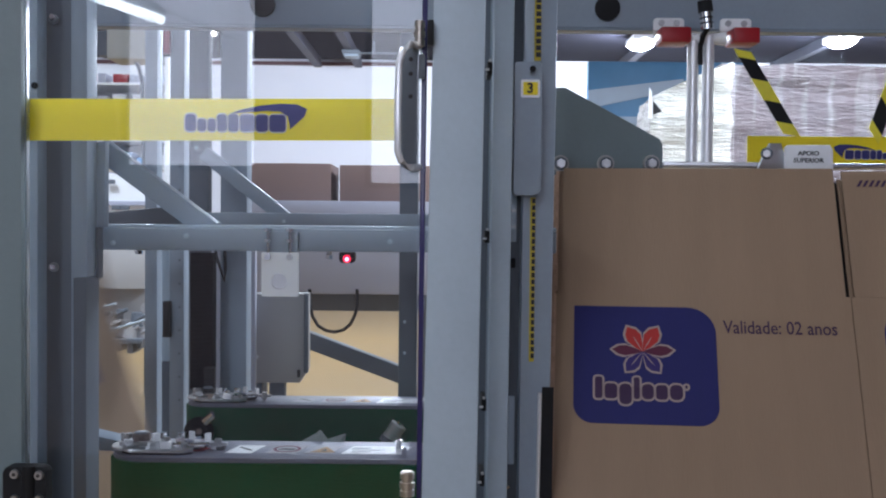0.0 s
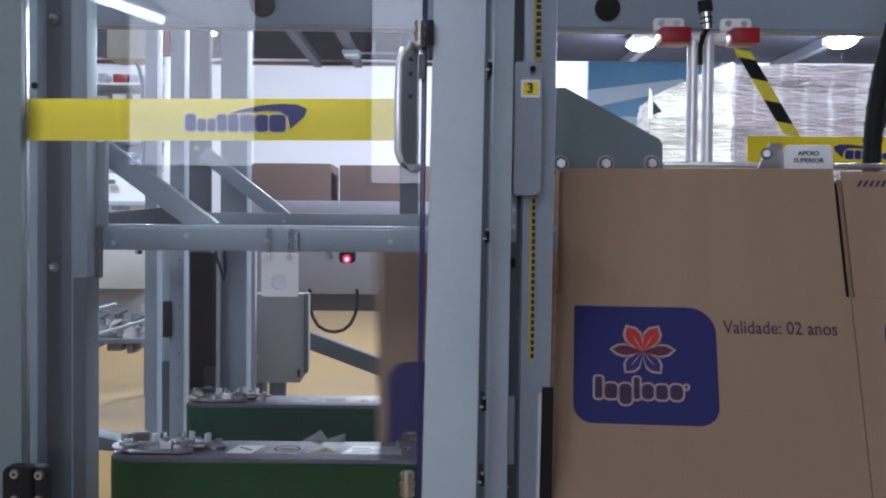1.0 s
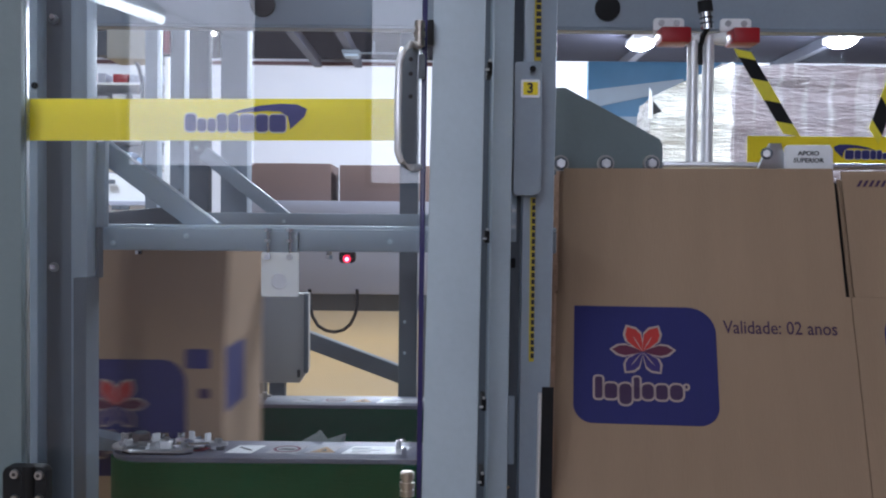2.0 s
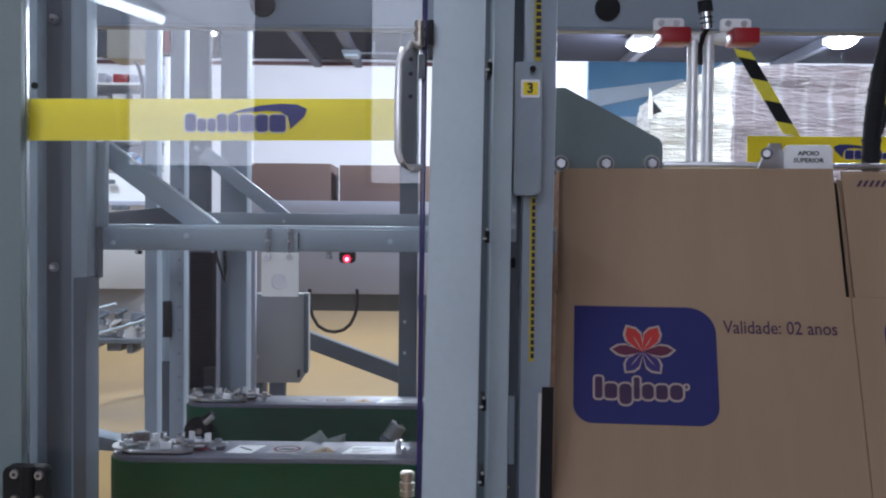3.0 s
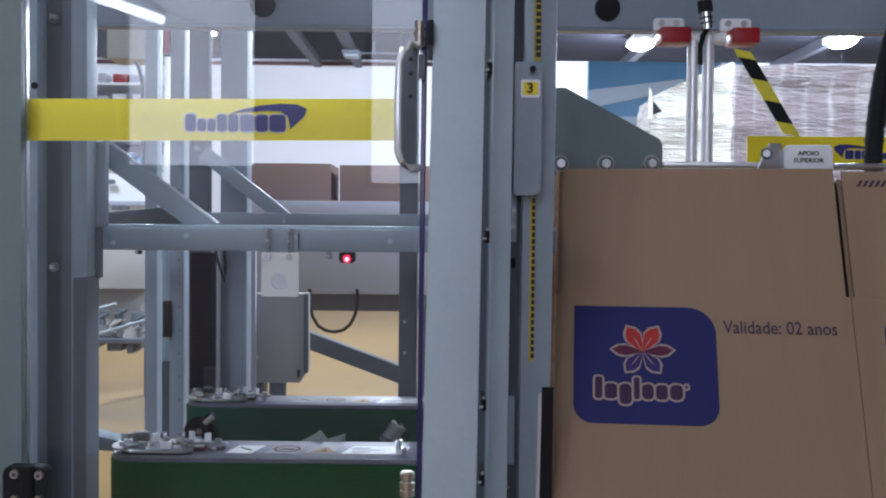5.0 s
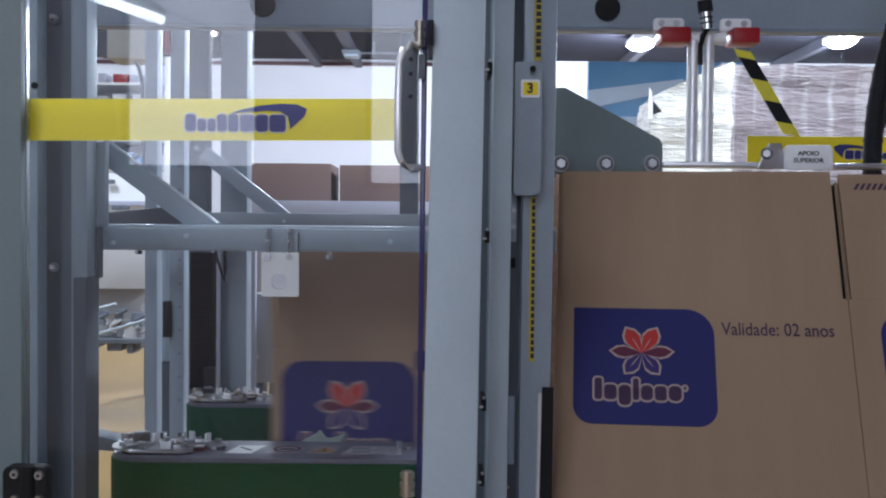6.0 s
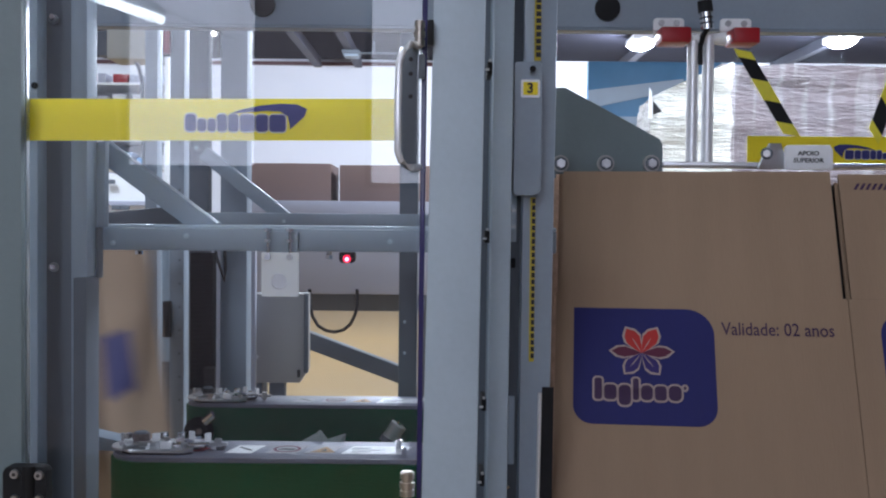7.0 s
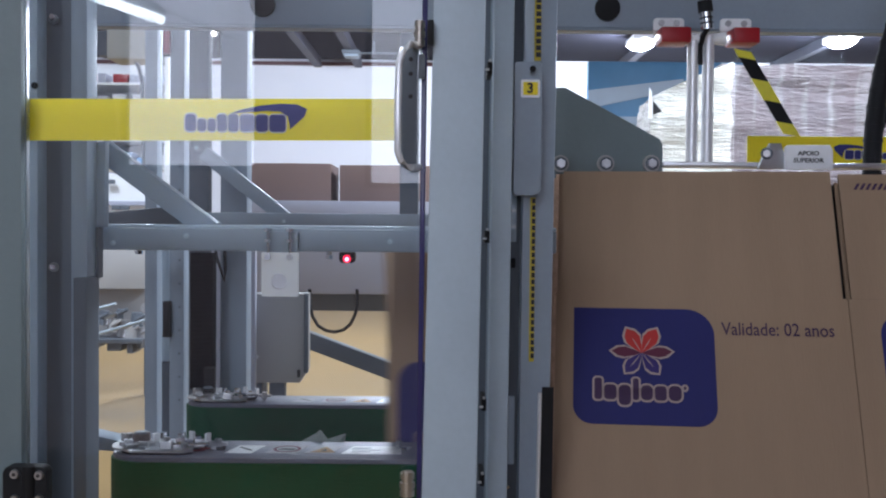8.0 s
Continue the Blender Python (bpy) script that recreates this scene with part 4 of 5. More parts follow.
def rear_door():
    y = 2.25
    t = thing("rear_door", (0.9, y, 0.5), "clear rear machine door with a yellow band and hazard tape", "machine door")
    pane = part("pane", box(0.609, 1.1541, 0.5, 2.2, y, y + 0.006), PLEXI, t)
    pane.visible_shadow = False
    band = part("band", box(0.6364, 1.144, 1.3781, 1.4337, y - 0.002, y - 0.001), YELLOW, t, "yellow vinyl band seen from its back")
    mark(band, 0.8173, 0.9545, 1.3872, 1.4179, y - 0.0022, mirrored=True)

    def tape(a, b, width, first, lead):
        (ax, az), (bx, bz) = a, b
        way = Vector((bx - ax, bz - az))
        long = way.length
        way.normalize()
        side = Vector((-way.y, way.x)) * width / 2
        step, skew, u, dark = 0.052, 0.012, -lead, first
        while u < long:
            v = min(u + step, long)
            ca, cb = Vector((ax, az)) + way * max(u, 0.0), Vector((ax, az)) + way * v
            k = way * skew
            quad = [ca + side + k, ca - side - k, cb - side - k, cb + side + k]
            part("tape_piece", prism([(q.x, q.y) for q in quad], y - 0.0042, y - 0.0025), BLACK if dark else TAPE_YELLOW, t, smooth=False)
            u, dark = v, not dark

    tape((0.6225, 1.6120), (0.7290, 1.4360), 0.027, False, 0.032)
    tape((0.9957, 1.6976), (0.9003, 1.4360), 0.031, True, 0.0)
    return t


def cable_loop():
    t = thing("cable_loop", (-0.428, 4.19, 0.8725), "thin black cable hanging in a loop", "cable")
    part("cable", hose([(-0.5224, 4.195, 0.978), (-0.5192, 4.19, 0.9161), (-0.5101, 4.19, 0.8718), (-0.4899, 4.19, 0.8364), (-0.4587, 4.19, 0.8166), (-0.4232, 4.19, 0.8103), (-0.3877, 4.19, 0.8195), (-0.3613, 4.19, 0.8419), (-0.3437, 4.19, 0.8777), (-0.3351, 4.19, 0.9177), (-0.336, 4.195, 0.9796)], 0.0065), RUBBER, t)
    t = thing("cable_loop", (-0.4039, 1.95, 1.1655), "thin black cable hanging beside the post", "cable")
    part("cable", hose([(-0.4068, 1.895, 1.2499), (-0.4036, 1.895, 1.1979), (-0.3996, 1.895, 1.1778), (-0.3935, 1.895, 1.1599), (-0.3874, 1.895, 1.1398), (-0.3855, 1.895, 1.1599), (-0.3866, 1.895, 1.198), (-0.3878, 1.895, 1.2501)], 0.0026), RUBBER, t)


def control_boxes():
    t = thing("control_box", (-0.3803, 2.5, 0.8509), "grey sheet-metal control cabinet on two short legs", "cabinet")
    part("body", prism([(-0.4462, 1.0761), (-0.3152, 1.0772), (-0.3142, 0.8981), (-0.334, 0.8673), (-0.4453, 0.8663)], 2.5, 2.545, 0.004), CABINET, t)
    part("side_flange", box(-0.3233, -0.3128, 0.8921, 1.0776, 2.49, 2.5, 0.001), GREY_DARK, t)
    bolt(t, *(-0.4335, 2.499, 0.9277), 0.005)
    part("latch", box(-0.3387, -0.3321, 0.8813, 0.8986, 2.494, 2.499), INK, t)
    for x0, x1 in ((-0.4440, -0.4220), (-0.4060, -0.3700)):
        part("leg", box(x0, x1, 0.0, 0.8661, 2.505, 2.54, 0.002), GREY_DARK, t)
    t = thing("junction_box", (-0.7095, 2.4, 1.6431), "pale grey junction box with a thin cable", "junction box")
    part("body", box(-0.7562, -0.6679, 1.6054, 1.682, 2.4, 2.5, 0.006), CREAM, t)
    part("cable", hose([(-0.7075, 2.45, 1.6142), (-0.6972, 2.45, 1.5938), (-0.6894, 2.45, 1.5617), (-0.6853, 2.45, 1.3622)], 0.0045), GREY_DARK, t)
    part("mount", box(-0.7926, -0.7668, 1.6213, 1.6764, 2.45, 2.5), GREY_DARK, t)
    part("stem", box(-0.7372, -0.7115, 1.6884, CEIL, 2.44, 2.47), GREY_DARK, t)


# ---- the hall's goods and machines ----
def pallet(t, x0, x1, y0, y1):
    n = 7
    for k in range(n):
        a = x0 + (x1 - x0) * k / n
        part("deck_board", box(a + 0.01, a + (x1 - x0) / n - 0.01, 0.11, 0.13, y0, y1), WOOD, t)
    for y in (y0, (y0 + y1) / 2 - 0.05, y1 - 0.1):
        part("bearer", box(x0, x1, 0.0, 0.11, y, y + 0.1), WOOD, t)


def wrapped_stack(x0, x1, y0, y1, z1, mat, label, seed, slope=0.0, nx=110, nz=190, tail=False):
    """A pallet load under creased film: a block whose faces swell and crease."""
    t = thing("wrapped_pallet", ((x0 + x1) / 2, (y0 + y1) / 2, 0), label, "pallet load", "film-wrapped pallet loads")
    pallet(t, x0, x1, y0, y1)
    bm = bmesh.new()
    ring = []
    for i in range(nx):
        ring.append((x0 + (x1 - x0) * i / nx, y0))
    for i in range(nx // 2):
        ring.append((x1, y0 + (y1 - y0) * i / (nx // 2)))
    for i in range(nx):
        ring.append((x1 - (x1 - x0) * i / nx, y1))
    for i in range(nx // 2):
        ring.append((x0, y1 - (y1 - y0) * i / (nx // 2)))
    cx, cy = (x0 + x1) / 2, (y0 + y1) / 2
    rows = []
    for j in range(nz + 1):
        row = []
        for x, y in ring:
            top = z1 + slope * (x - cx)
            z = 0.13 + (top - 0.13) * j / nz
            p = Vector((x * 2.2 + seed, y * 2.2, z * 15))
            d = 0.008 * noise.noise(p) + 0.022 * noise.noise(Vector((x * 1.7, y * 1.7 + seed, z * 2.5)))
            ridge = abs(noise.noise(Vector((x * 4.5 + z * 3.0, y * 4.5 + seed, z * 34)))) + 0.8 * abs(noise.noise(Vector((x * 6 + seed, y * 6, z * 60 + x * 6))))
            d += 0.007 * (0.4 - ridge)
            layer = 0.012 * math.cos(2 * math.pi * z / 0.27)
            away = Vector((x - cx, y - cy)).normalized() * (d - layer * 0.6)
            row.append(bm.verts.new((x + away.x, y + away.y, z + 0.02 * noise.noise(Vector((x * 4, y * 4, seed))) * (j / nz))))
        rows.append(row)
    for a, b in zip(rows, rows[1:]):
        for i in range(len(ring)):
            k = (i + 1) % len(ring)
            bm.faces.new((a[i], a[k], b[k], b[i]))
    bm.faces.new(rows[-1])
    bm.faces.new(rows[0][::-1])
    load = part("load", bm, mat, t, "load wrapped in shiny creased stretch film")
    if tail:
        # the torn end of the film stands up over a dark strap at the corner
        foot = z1 + slope * (x0 - cx) - 0.03
        part("film_tail", prism([(x0 - 0.02, foot - 0.08), (x0 + 0.004, foot - 0.08), (x0 - 0.002, foot + 0.05), (x0 - 0.014, foot + 0.07)], y0 - 0.01, y0 - 0.002), LABEL, load, "torn end of the film")
        part("strap_end", prism([(x0 + 0.006, foot - 0.06), (x0 + 0.05, foot - 0.045), (x0 + 0.03, foot - 0.02), (x0 + 0.006, foot + 0.005)], y0 - 0.008, y0 - 0.002), RUBBER, load, "dark strap end")
    return t


def goods():
    wrapped_stack(1.375, 2.5029, 5.32, 6.3, 2.0355, WRAP_BROWN, "tall pallet of cartons wrapped in shiny stretch film", 1.0)
    wrapped_stack(1.025, 1.42, 5.30, 5.70, 1.965, WRAP_WHITE, "pallet of white sacks wrapped in stretch film", 7.0, slope=0.46, tail=True)
    # blue sheeted stand at the far end
    t = thing("sheeted_stand", (1.6283, 9, 2.3132), "blue sheeted stand with pale bands near the far wall", "stand")
    x0, x1 = 1.2013, 2.5752
    part("body", box(x0, x1, 0, 2.601, 9.0, 9.1, 0.02), BLUE_SHEET, t)
    part("pale_band", prism([(1.2094, 2.3556), (1.2113, 2.2046), (2.0043, 2.3719), (2.0031, 2.4568)], 8.985, 8.995), PALE_SHEET, t)
    part("base_band", box(x0, x1, 2.0052, 2.1374, 8.98, 8.995), PALE_SHEET, t)
    # low stack of cartons on a bench
    t = thing("bench", (-0.54, 5, 1.2755), "pale steel-topped bench carrying cartons", "bench")
    part("top", box(-0.9362, -0.065, 1.2758, 1.3391, 5.0, 5.7, 0.005), MACHINE_PALE, t)
    for x in (-0.909, -0.1031):
        for y in (5.05, 5.6):
            part("leg", box(x, x + 0.05, 0, 1.2759, y, y + 0.05), MACHINE_PALE, t)
    for x0, x1, z in ((-0.9194, -0.533, 0.0), (-0.4904, -0.0668, -0.006)):
        c = thing("closed_carton", ((x0 + x1) / 2, 5.3, 1.3393), "closed brown carton standing on the bench", "carton", "cartons on the bench")
        part("body", box(x0, x1, 1.3393, 1.5158 + z, 5.05, 5.45, 0.004), MAUVE_CARD, c)
        part("tape", box((x0 + x1) / 2 - 0.03, (x0 + x1) / 2 + 0.03, 1.5158 + z + 0.0005, 1.5158 + z + 0.0015, 5.06, 5.44), CARD_EDGE, c)
    # pale machine behind the bench
    t = thing("pale_machine", (-0.4629, 4.2, 0.9604), "pale grey machine body with a dark lower skirt", "machine")
    part("panel", box(-0.7723, -0.0529, 0.9586, 1.2274, 4.2, 4.6, 0.006), MACHINE_PALE, t)
    part("skirt", box(-0.5534, -0.0527, 0.8843, 0.9527, 4.3, 4.55, 0.004), GREY_DARK, t)
    for x in (-0.7679, -0.0828):
        part("leg", box(x, x + 0.05, 0, 0.9517, 4.35, 4.4), GREY_DARK, t)
    # left clutter
    t = thing("filling_machine", (-1.9372, 6.5, 0.6532), "pale machine with steel pipes and white vessels", "machine")
    part("panel", box(-2.2812, -1.7931, 0.8177, 1.0654, 6.5, 7.0, 0.01), CABINET, t)
    part("under_body", box(-2.3164, -1.8203, 0.489, 0.8111, 6.6, 6.95, 0.01), CABINET, t)
    part("tray", box(-2.2802, -1.80, 0.4953, 0.5227, 6.4, 6.9, 0.004), GREY_DARK, t)
    for x, w, h in ((-2.13, 0.05, 0.03), (-2.02, 0.09, 0.045), (-1.90, 0.04, 0.06), (-1.84, 0.03, 0.03)):
        part("drip_pan", box(x, x + w, 0.495 - h, 0.4951, 6.42, 6.6, 0.006), GREY_DARK, t)
    for a, b in (((-2.1111, 6.3, 0.5425), (-1.6775, 6.3, 0.6733)), ((-2.1111, 6.3, 0.6963), (-1.9277, 6.3, 0.7446))):
        part("pipe", rod(a, b, 0.009), GREY_PALE, t)
    rnd = random.Random(11)
    for k in range(9):
        c = Vector((-2.0749, 6.5, 0.652)).lerp(Vector((-1.7926, 6.5, 0.6027)), k / 8) + Vector((0, 0, 0.12 * (rnd.random() - 0.5)))
        r = 0.025 + 0.03 * rnd.random()
        bm = rod(c + Vector((0, 0, -r)), c + Vector((0.02 * rnd.random(), 0, r)), r, r * 0.7, 12)
        rod(c + Vector((0, -0.03, 0)), c + Vector((0.06, -0.03, 0.03)), 0.012, bm=bm)
        part("fitting", bm, (GREY_DARK, STEEL, CABINET)[k % 3], t)
    part("knob", rod((-1.7509, 6.3, 0.7228), (-1.7676, 6.36, 0.7178), 0.03, seg=16), STEEL, t)
    for x in (-2.3159, -1.8024):
        part("leg", box(x, x + 0.05, 0, 0.4753, 6.6, 6.65), GREY_DARK, t)
    t = thing("white_shelf", (-1.8046, 6, 1.3022), "white shelf unit loaded with pale parts", "shelf")
    part("body", box(-2.5968, -2.0422, 1.2901, 1.5554, 7.4, 7.8, 0.01), WHITE_PLASTIC, t)
    part("shelf_lip", box(-2.5899, -2.0366, 1.3367, 1.3679, 7.36, 7.4, 0.004), MACHINE_PALE, t)
    for x, z in ((-2.2845, 1.4993), (-2.2456, 1.3213), (-2.1835, 1.3219)):
        part("fitting", box(x - 0.03, x + 0.03, z - 0.015, z + 0.015, 7.33, 7.36, 0.004), GREY_DARK, t)
    for x in (-2.5925, -2.0969):
        part("leg", box(x, x + 0.05, 0, 1.2909, 7.5, 7.55), GREY_DARK, t)


def goods_rack():
    t = thing("goods_rack", (-2.4068, 8, 2.1406), "white open rack loaded with small pale and coloured goods", "rack")
    x0, x1, z0, z1 = -2.80, -2.0485, 1.615, 2.4553
    for x in (x0, x1 - 0.04):
        part("upright", box(x, x + 0.04, 0, z1, 8.0, 8.5, 0.003), WHITE_PLASTIC, t)
    part("back", box(x0 + 0.04, x1 - 0.04, z0, z1, 8.47, 8.5), WHITE_PLASTIC, t)
    rnd = random.Random(3)
    for k in range(4):
        z = z0 + (z1 - z0) * k / 4
        part("shelf", box(x0 + 0.04, x1 - 0.04, z, z + 0.015, 8.0, 8.47), WHITE_PLASTIC, t)
        x = x0 + 0.06
        while x < x1 - 0.12:
            w, h = 0.04 + 0.07 * rnd.random(), 0.06 + 0.1 * rnd.random()
            part("packet", box(x, x + w, z + 0.015, z + 0.015 + h, 8.03, 8.2, 0.004), rnd.choice((LABEL, LABEL, PALE_SHEET, MACHINE_PALE, PALE_SHEET, BLUE_SHEET, RED_PLASTIC)), t)
            x += w + 0.01 + 0.05 * rnd.random()


# ---- cartons ----
def petal(bm, cx, cz, angle, long, wide, y0, y1, inner=0.0):
    a = radians(angle)
    ux, uz = math.cos(a), math.sin(a)
    pts = []
    outline = [(inner, 0.0), (0.25, 0.55), (0.55, 1.0), (0.78, 0.8), (1.0, 0.0), (0.78, -0.8), (0.55, -1.0), (0.25, -0.55)]
    for u, v in outline:
        pts.append((cx + ux * u * long - uz * v * wide / 2, cz + uz * u * long + ux * v * wide / 2))
    return prism(pts, y0, y1, bm=bm)


def emblem(parent, x0, x1, z0, z1, y, radii, words=True):
    """The blue printed badge: a flower over a plain bar-shaped word."""
    w, h = x1 - x0, z1 - z0
    badge = part("printed_badge", prism(rounded(x0, x1, z0, z1, radii, 8), y, y + 0.0006), PRINT_BLUE, parent, "dark blue printed badge with a red and blue flower")
    cx, cz, long = x0 + 0.485 * w, z0 + 0.605 * h, 0.215 * w
    layout = [(60, PRINT_RED, 1.0, 0.50), (120, PRINT_RED, 1.0, 0.50), (4, PRINT_DUSK, 1.0, 0.36), (176, PRINT_DUSK, 1.0, 0.36), (-52, PRINT_VIOLET, 0.88, 0.44), (-128, PRINT_VIOLET, 0.88, 0.44)]
    for ang, ink, size, wide in layout:
        part("petal_edge", petal(None, cx, cz, ang, long * 1.09 * size, long * (wide + 0.13), y - 0.0005, y - 0.0002), PRINT_WHITE, badge)
    for ang, ink, size, wide in layout:
        part("petal", petal(None, cx, cz, ang, long * 1.0 * size, long * wide, y - 0.0009, y - 0.0006), ink, badge)
    for ang in (60, 120, -52, -128):
        vein = petal(None, cx, cz, ang, long * 0.62, long * 0.035, y - 0.0012, y - 0.00095)
        part("petal_vein", vein, PRINT_WHITE, badge)
    if words:
        # the word as plain rounded bars: start, width, foot, head, roundness
        blocks = [(0.150, 0.052, 0.205, 0.385, 0.3), (0.218, 0.086, 0.205, 0.330, 0.3), (0.320, 0.084, 0.160, 0.330, 0.4), (0.420, 0.040, 0.205, 0.385, 0.3),
                  (0.476, 0.080, 0.205, 0.330, 0.4), (0.572, 0.080, 0.205, 0.325, 0.3), (0.668, 0.088, 0.205, 0.330, 0.4), (0.772, 0.018, 0.300, 0.328, 0.5)]
        for u, wd, low, high, soft in blocks:
            a, b, za, zb = x0 + u * w, x0 + (u + wd) * w, z0 + low * h, z0 + high * h
            e, r = 0.0026, soft * min(b - a, zb - za)
            part("word_edge", prism(rounded(a - e, b + e, za - e, zb + e, (r + e,) * 4, 4), y - 0.0005, y - 0.0002), PRINT_WHITE, badge)
            part("word_block", prism(rounded(a, b, za, zb, (r,) * 4, 4), y - 0.0009, y - 0.0006), PRINT_BROWN, badge)


FRONT, DEEP, TALL, FLAP, SHEET = 0.249, 0.31, 0.27, 0.165, 0.004


def open_carton():
    """An erected carton with its four top flaps up; origin at the middle of its base."""
    t = thing("open_carton", (0, 0, 0), "open brown cardboard carton with blue print and raised flaps", "carton", "cartons on the line")
    hx, hy, s = FRONT / 2, DEEP / 2, SHEET
    part("front_panel", box(-hx, hx, 0, TALL, -hy, -hy + s), CARD, t)
    part("back_panel", box(-hx, hx, 0, TALL, hy - s, hy), CARD, t)
    part("side_panel", box(-hx, -hx + s, 0.0, TALL, -hy + s, hy - s), CARD, t)
    part("side_panel", box(hx - s, hx, 0.0, TALL, -hy + s, hy - s), CARD, t)
    part("bottom_panel", box(-hx + s, hx - s, 0.0005, s, -hy + s, hy - s), CARD, t)
    g = 0.004

    def flap(a, b, tilt, along_x, side):
        bm = bmesh.new()
        if along_x:
            y = side * (hy - s / 2)
            box(a, b, TALL, TALL + FLAP, y - s / 2, y + s / 2, bm=bm)
            bmesh.ops.rotate(bm, cent=(0, y, TALL), matrix=Matrix.Rotation(radians(tilt), 3, "X"), verts=bm.verts)
        else:
            x = side * (hx - s / 2)
            box(x - s / 2, x + s / 2, TALL + 0.001, TALL + FLAP, a, b, bm=bm)
            bmesh.ops.rotate(bm, cent=(x, 0, TALL), matrix=Matrix.Rotation(radians(tilt), 3, "Y"), verts=bm.verts)
        part("flap", bm, CARD, t)

    flap(-hx + g, hx - g, 0.0, True, -1)
    flap(-hx + g, hx - g, -2.0, True, 1)
    flap(-hy + g, hy - g, 3.0, False, 1)
    flap(-hy + g, hy - g, -3.0, False, -1)
    y = -hy - 0.0007
    emblem(t, -hx + 0.014, -hx + 0.198, TALL - 0.015 - 0.16, TALL - 0.015, y, (0.028, 0.032, 0.004, 0.03), True)
    part("printed_square", prism(rounded(hx - 0.052, hx - 0.018, TALL - 0.027, TALL + 0.0, (0.004,) * 4), y, y + 0.0006), PRINT_BLUE, t)
    part("printed_sign", prism(rounded(hx - 0.034, hx - 0.018, TALL - 0.068, TALL - 0.054, (0.004,) * 4), y, y + 0.0006), PRINT_BROWN, t)
    part("printed_square", box(hx + 0.0001, hx + 0.0007, TALL - 0.09, TALL - 0.0005, -hy + 0.016, -hy + 0.15), PRINT_BLUE, t)
    return t


def carton_blank(front, slotted=True):
    """A flat folded carton; x along its top edge, z down from it, two layers thick."""
    t = thing("carton_blank", (0, 0, 0), "flat brown carton blank with blue print, standing in the magazine" if front else "flat brown carton blank behind the printed one", "carton", "carton blanks in the magazine")
    w, w2, a, total, s = 0.365, 0.29, 0.184, 0.638, 0.0035
    cut, cut2 = (0.006, 0.0045) if front else (0.012, 0.010)
    part("flap", box(0.006, w - cut, -a, 0, 0, s), CARD, t)
    part("flap", box(w + cut2, w + w2, -a, -0.004, 0, s), CARD, t)
    part("panel", box(-0.001, w - 0.0006, -a - 0.27, -a, 0, s), CARD, t)
    part("panel", box(w + 0.0006, w + w2, -a - 0.27, -a, 0.0004, s), CARD, t)
    part("lower_flap", box(0.003, w - 0.003, -total, -a - 0.2715, 0, s), CARD, t)
    part("lower_flap", box(w + 0.003, w + w2, -total, -a - 0.2715, 0, s), CARD, t)
    part("back_layer", box(-0.001, w + w2, -total, -a, s + 0.0005, 2 * s), CARD, t)
    if not slotted:
        part("back_flap", box(0.0, w + w2, -a, -0.006, s + 0.0005, 2 * s), CARD, t)
        return t
    part("back_flap", box(0.0, w - cut - 0.003, -a, -0.002, s + 0.0005, 2 * s), CARD, t)
    part("back_flap", box(w + cut2 + 0.003, w + w2, -a, -0.005, s + 0.0005, 2 * s), CARD, t)
    part("fold_edge", rod((-0.0035, s, -total + 0.004), (-0.0035, s, -a - 0.003), 0.0046, seg=10), CARD_EDGE, t, "pale rounded fold")
    part("flap_edge", box(-0.0042, 0.0005, -a + 0.002, -0.004, 0.0012, 2 * s), CARD_EDGE, t, "pale cut edge of the flap behind")
    part("corner_tear", box(-0.0065, -0.0015, -a - 0.004, -a + 0.006, -0.0004, s), CARD_EDGE, t)
    if front:
        y = -0.0008
        emblem(t, 0.0224, 0.1979, -0.356, -0.2023, y, (0.001, 0.035, 0.024, 0.024))
        letters("Validade: 02 anos", 0.0245, (0.276, y, -0.2285), PRINT_BROWN, t, "lettering", spread=0.8, bold=0.0001)
        for k in range(9):
            part("hatch_bar", prism([(w + 0.022 + 0.0075 * k, -0.027), (w + 0.026 + 0.0075 * k, -0.027), (w + 0.031 + 0.0075 * k, -0.018), (w + 0.027 + 0.0075 * k, -0.018)], y, y + 0.0006), PRINT_BROWN, t)
        part("printed_badge", prism(rounded(w + 0.035, w + 0.21, -0.356, -0.2023, (0.03,) * 4, 6), y, y + 0.0006), PRINT_BLUE, t)
    return t


def slot_shade_plate():
    # unseen plate, added so that the slot between the flaps stays dark
    t = thing("slot_shade_plate", (0, 0, 0), "black plate added behind the carton blanks to shade the slot", "plate")
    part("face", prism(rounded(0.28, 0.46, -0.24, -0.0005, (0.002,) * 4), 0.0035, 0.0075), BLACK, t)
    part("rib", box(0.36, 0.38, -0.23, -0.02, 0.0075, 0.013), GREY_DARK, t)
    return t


def magazine_ledge():
    t = thing("magazine_ledge", (0.45, 1.2, 0.7), "grey steel ledge that carries the carton blanks", "ledge")
    part("ledge", box(0.05, 0.95, 0.735, 0.745, 1.0, 1.36, 0.002), GREY, t)
    for x in (0.12, 0.9):
        part("stand", box(x - 0.02, x + 0.02, 0, 0.735, 1.16, 1.2, 0.002), GREY, t)


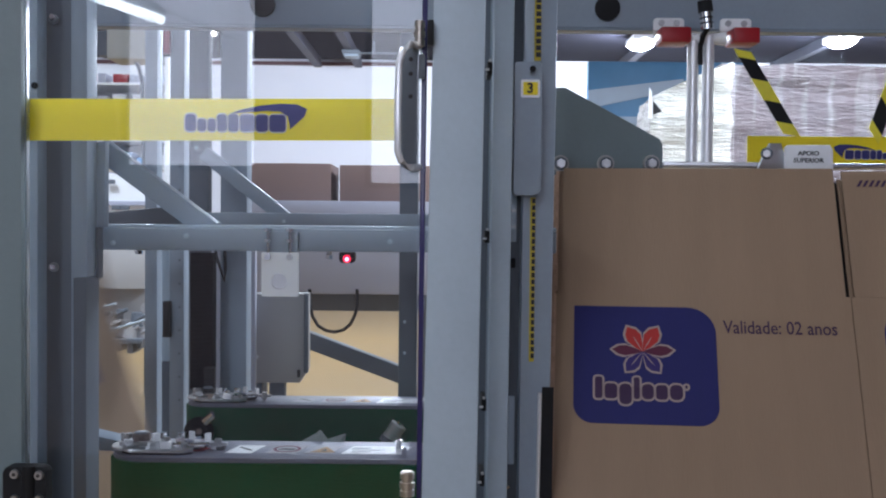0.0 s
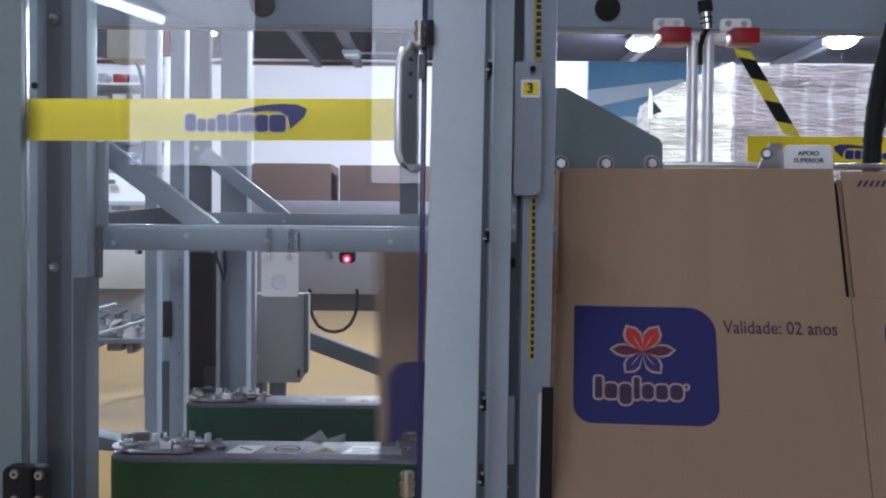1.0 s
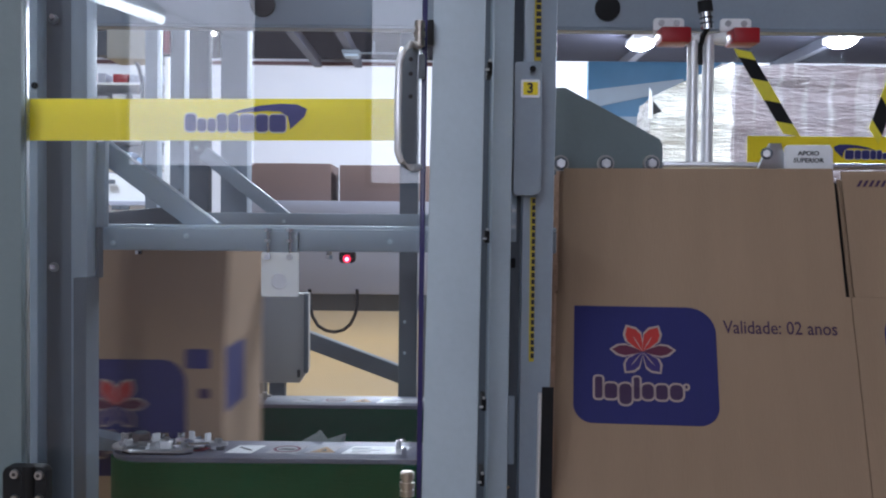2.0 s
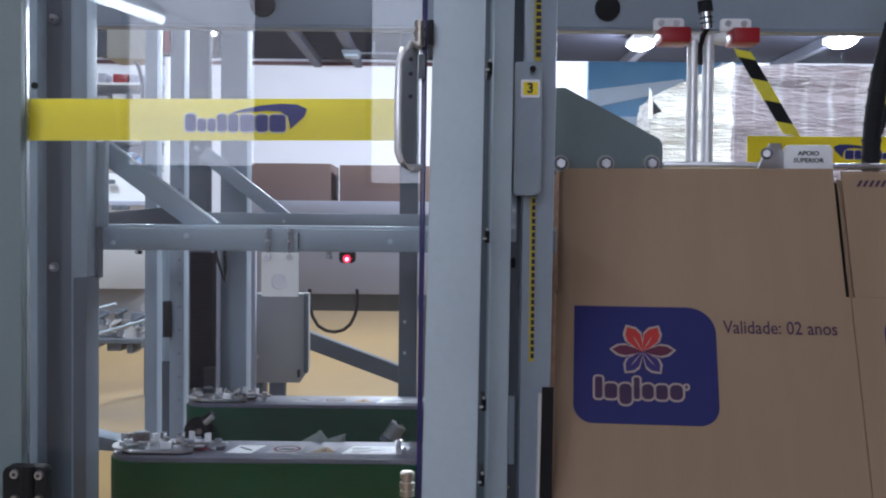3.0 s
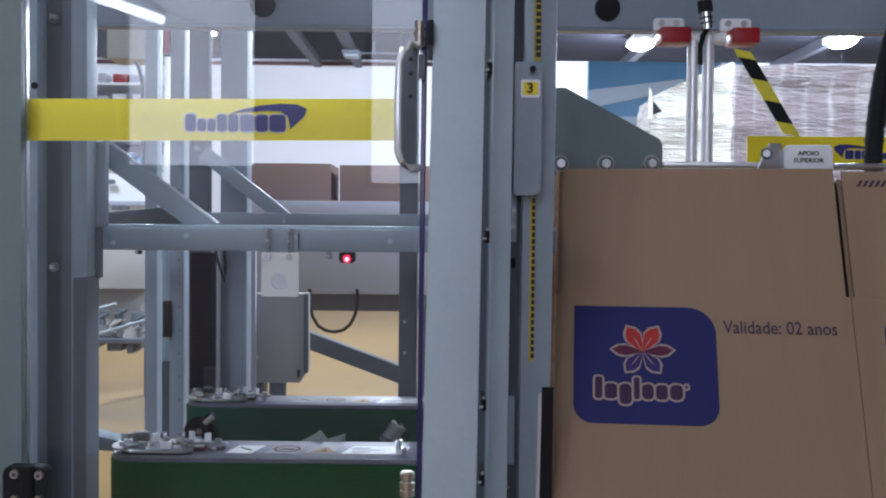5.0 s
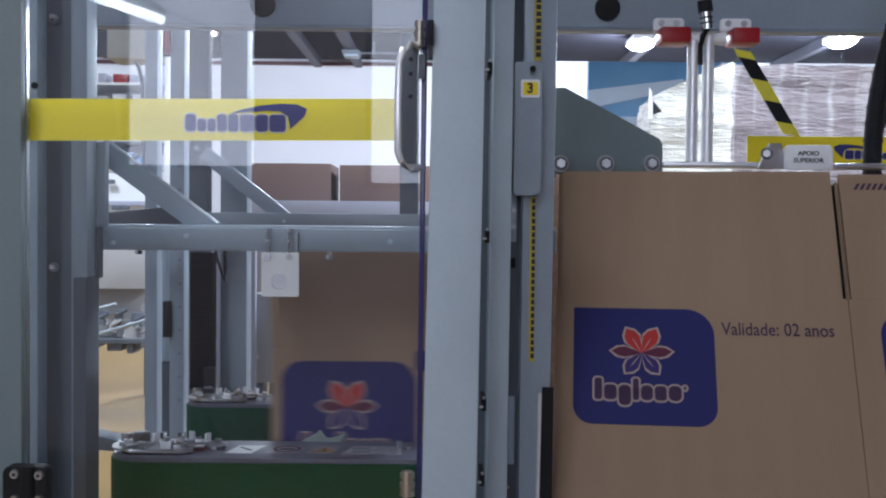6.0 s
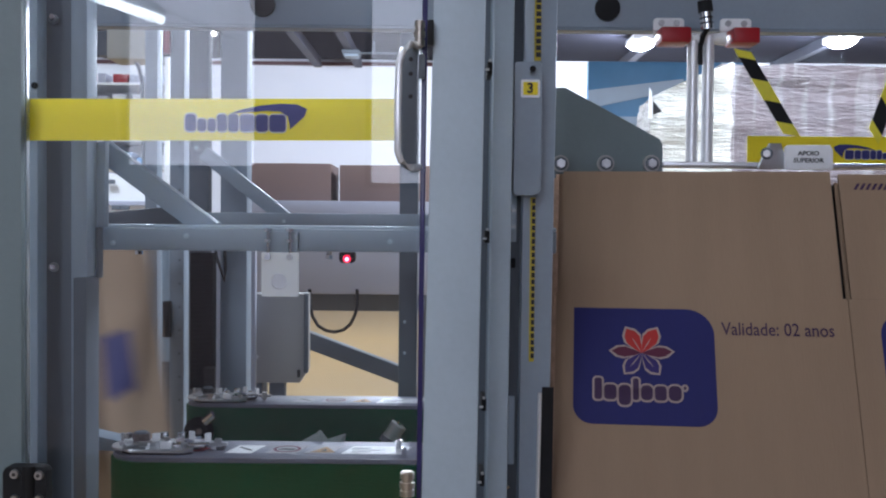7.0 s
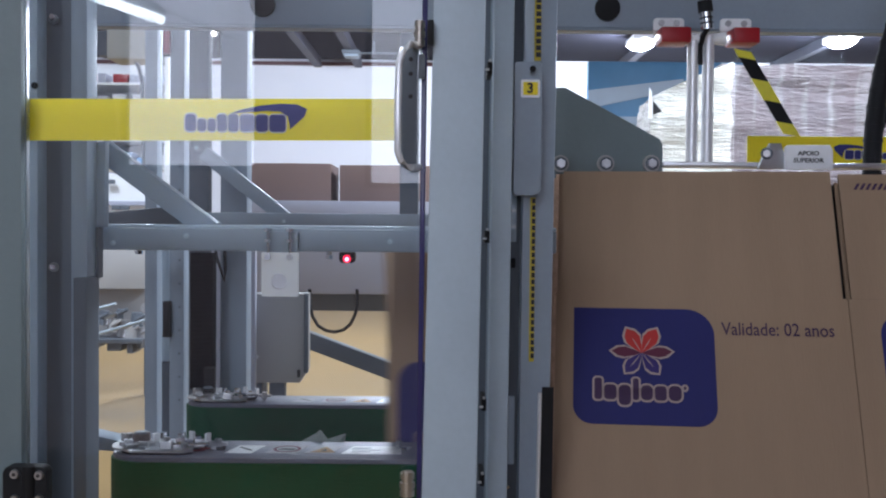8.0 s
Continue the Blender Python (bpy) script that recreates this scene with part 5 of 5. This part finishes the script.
def swing_hose():
    """The black hose that swings in and out beside the rear door; origin at its foot."""
    t = thing("swing_hose", (0, 0, 0), "thick black ribbed hose bowed upright", "hose")
    bm = hose(arc((0.68, 0, 0), 0.68, 0.68, 188, 150, 18), 0.0135, 14)
    part("hose_body", bm, RUBBER, t)
    for k in range(0, 19, 1):
        a = radians(188 - 38 * k / 18)
        c = Vector((0.68 + 0.68 * math.cos(a), 0, 0.68 * math.sin(a)))
        way = Vector((-math.sin(a), 0, math.cos(a)))
        part("rib", rod(c - way * 0.002, c + way * 0.002, 0.0146, seg=14), RUBBER, t)
    return t


# ---- build ----
hall()
for lx, ly, watts in LAMPS:
    tube_fixture(lx, ly)
mirror_lamp()
strung_lamp()
goods()
goods_rack()
frame_of_machine()
size_slide()
safety_door()
rear_door()
side_belt(-0.4272, 0.34, 1.328, 1.44, 0.9509, 0.70, "dark green vertical side belt drive, the closer of the pair", True)
side_belt(-0.4504, 0.5, 1.835, 1.935, 0.9309, 0.70, "dark green vertical side belt drive behind the cartons", False)
bed()
magazine_ledge()
sensor_plate()
red_sensor()
ROLLERS = belt_fittings()
clamps()
top_support()
cable_loop()
control_boxes()

BED, LINE = 0.8025, 1.61
CARTONS = [open_carton()]
for k in range(4):
    CARTONS.append(copy_thing(CARTONS[0], pose(0.9 + 0.3 * k, LINE, BED)))
BLANKS = [carton_blank(True), carton_blank(False)]
BLANKS.append(carton_blank(False))
BLANKS.append(slot_shade_plate())
HOSE = swing_hose()


def motions():
    speed = 0.4596
    middle = -0.3036 - 0.014 + FRONT / 2   # where a carton's middle is at its passing time
    passing = [-0.88, 1.5, 3.85, 6.185, 8.53]
    start, wait, gone = 0.75, 0.30, -1.05
    for k, (c, tp) in enumerate(zip(CARTONS, passing)):
        go = tp - (start - middle) / speed      # leaves the head of the queue
        tip = tp + 0.76                         # leaves the belts
        at_tip = middle - speed * 0.76
        path = [(go, start, BED, 0), (tp, middle, BED, 0), (tip, at_tip, BED, 0), (tip + 0.1, at_tip - 0.036, BED - 0.002, -13), (tip + 0.2, at_tip - 0.085, BED - 0.02, -29),
                (tip + 0.4, at_tip - 0.28, BED - 0.16, -40), (tip + 0.6, gone, 0.53, -12), (tip + 0.75, gone - 0.06, 0.5025, 0)]
        # on the outfeed the cartons move up one place at a time
        after = [p for p in passing if p > tp]
        for i, p in enumerate(after):
            path += [(p + 1.0, gone - 0.06 - 0.32 * i, 0.5025, 0), (p + 1.25, gone - 0.06 - 0.32 * (i + 1), 0.5025, 0)]
        # in the queue they move up when the one ahead has left
        before = []
        for i, p in enumerate(reversed([p for p in passing if p < tp])):
            lead = p - (start - middle) / speed + 0.2
            before = [(lead, start + wait * (i + 1), BED, 0), (lead + 0.7, start + wait * i, BED, 0)] + before
        path = before + path

        def spot(t):
            if t <= path[0][0]:
                return path[0][1:]
            for a, b in zip(path, path[1:]):
                if a[0] <= t <= b[0]:
                    f = (t - a[0]) / max(1e-6, b[0] - a[0])
                    return tuple(u + (v - u) * f for u, v in zip(a[1:], b[1:]))
            return path[-1][1:]

        rows = []
        for i in range(0, 81):
            x, z, lean = spot(i / 10)
            rows.append((i / 10, pose(x, LINE, z, 0, lean, 0)))
        walk(c, rows)
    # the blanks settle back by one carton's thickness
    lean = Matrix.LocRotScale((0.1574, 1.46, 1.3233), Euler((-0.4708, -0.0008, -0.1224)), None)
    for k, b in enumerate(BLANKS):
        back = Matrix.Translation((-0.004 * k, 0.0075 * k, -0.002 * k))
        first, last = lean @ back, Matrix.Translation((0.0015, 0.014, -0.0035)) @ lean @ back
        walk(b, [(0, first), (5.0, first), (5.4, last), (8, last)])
    # the two rollers beside the belt sink before a carton comes and rise behind it
    for r in ROLLERS:
        up = Matrix.Translation(OFFSET[r])
        down = Matrix.Translation((0.045, 0, -0.085)) @ up
        rows = [(0, up)]
        for sink, rise in ((0.90, 1.95), (3.23, 4.36), (5.58, 6.80), (7.92, None)):
            rows += [(sink, up), (sink + 0.13, down)]
            rows += [(rise, down), (rise + 0.13, up)] if rise else []
        walk(r, [q for q in rows if q[0] < 8] + [(8, Matrix.Translation((0.03, 0, -0.06)) @ up)])
    hose_in, hose_out = 0.6454, 0.6958
    foot = 1.3465
    rows = []
    for t, f in ((0, 0.0), (0.1, 0.4), (0.2, 0.82), (0.4, 1.0), (1.0, 0.97), (1.5, 0.95), (1.65, 0.3), (1.8, 0.0), (2.3, 0.0), (2.45, 0.4), (2.55, 0.82), (2.8, 1.0), (3.5, 1.0), (3.8, 0.95), (4.0, 0.3), (4.15, 0.0),
                 (4.7, 0.0), (4.85, 0.4), (4.95, 0.82), (5.2, 1.0), (5.8, 0.96), (6.15, 0.95), (6.35, 0.3), (6.5, 0.0), (7.05, 0.0), (7.2, 0.45), (7.3, 0.82), (7.5, 1.0), (8.0, 0.96)):
        rows.append((t, pose(hose_out + (hose_in - hose_out) * f, 1.62, foot)))
    walk(HOSE, rows)


motions()
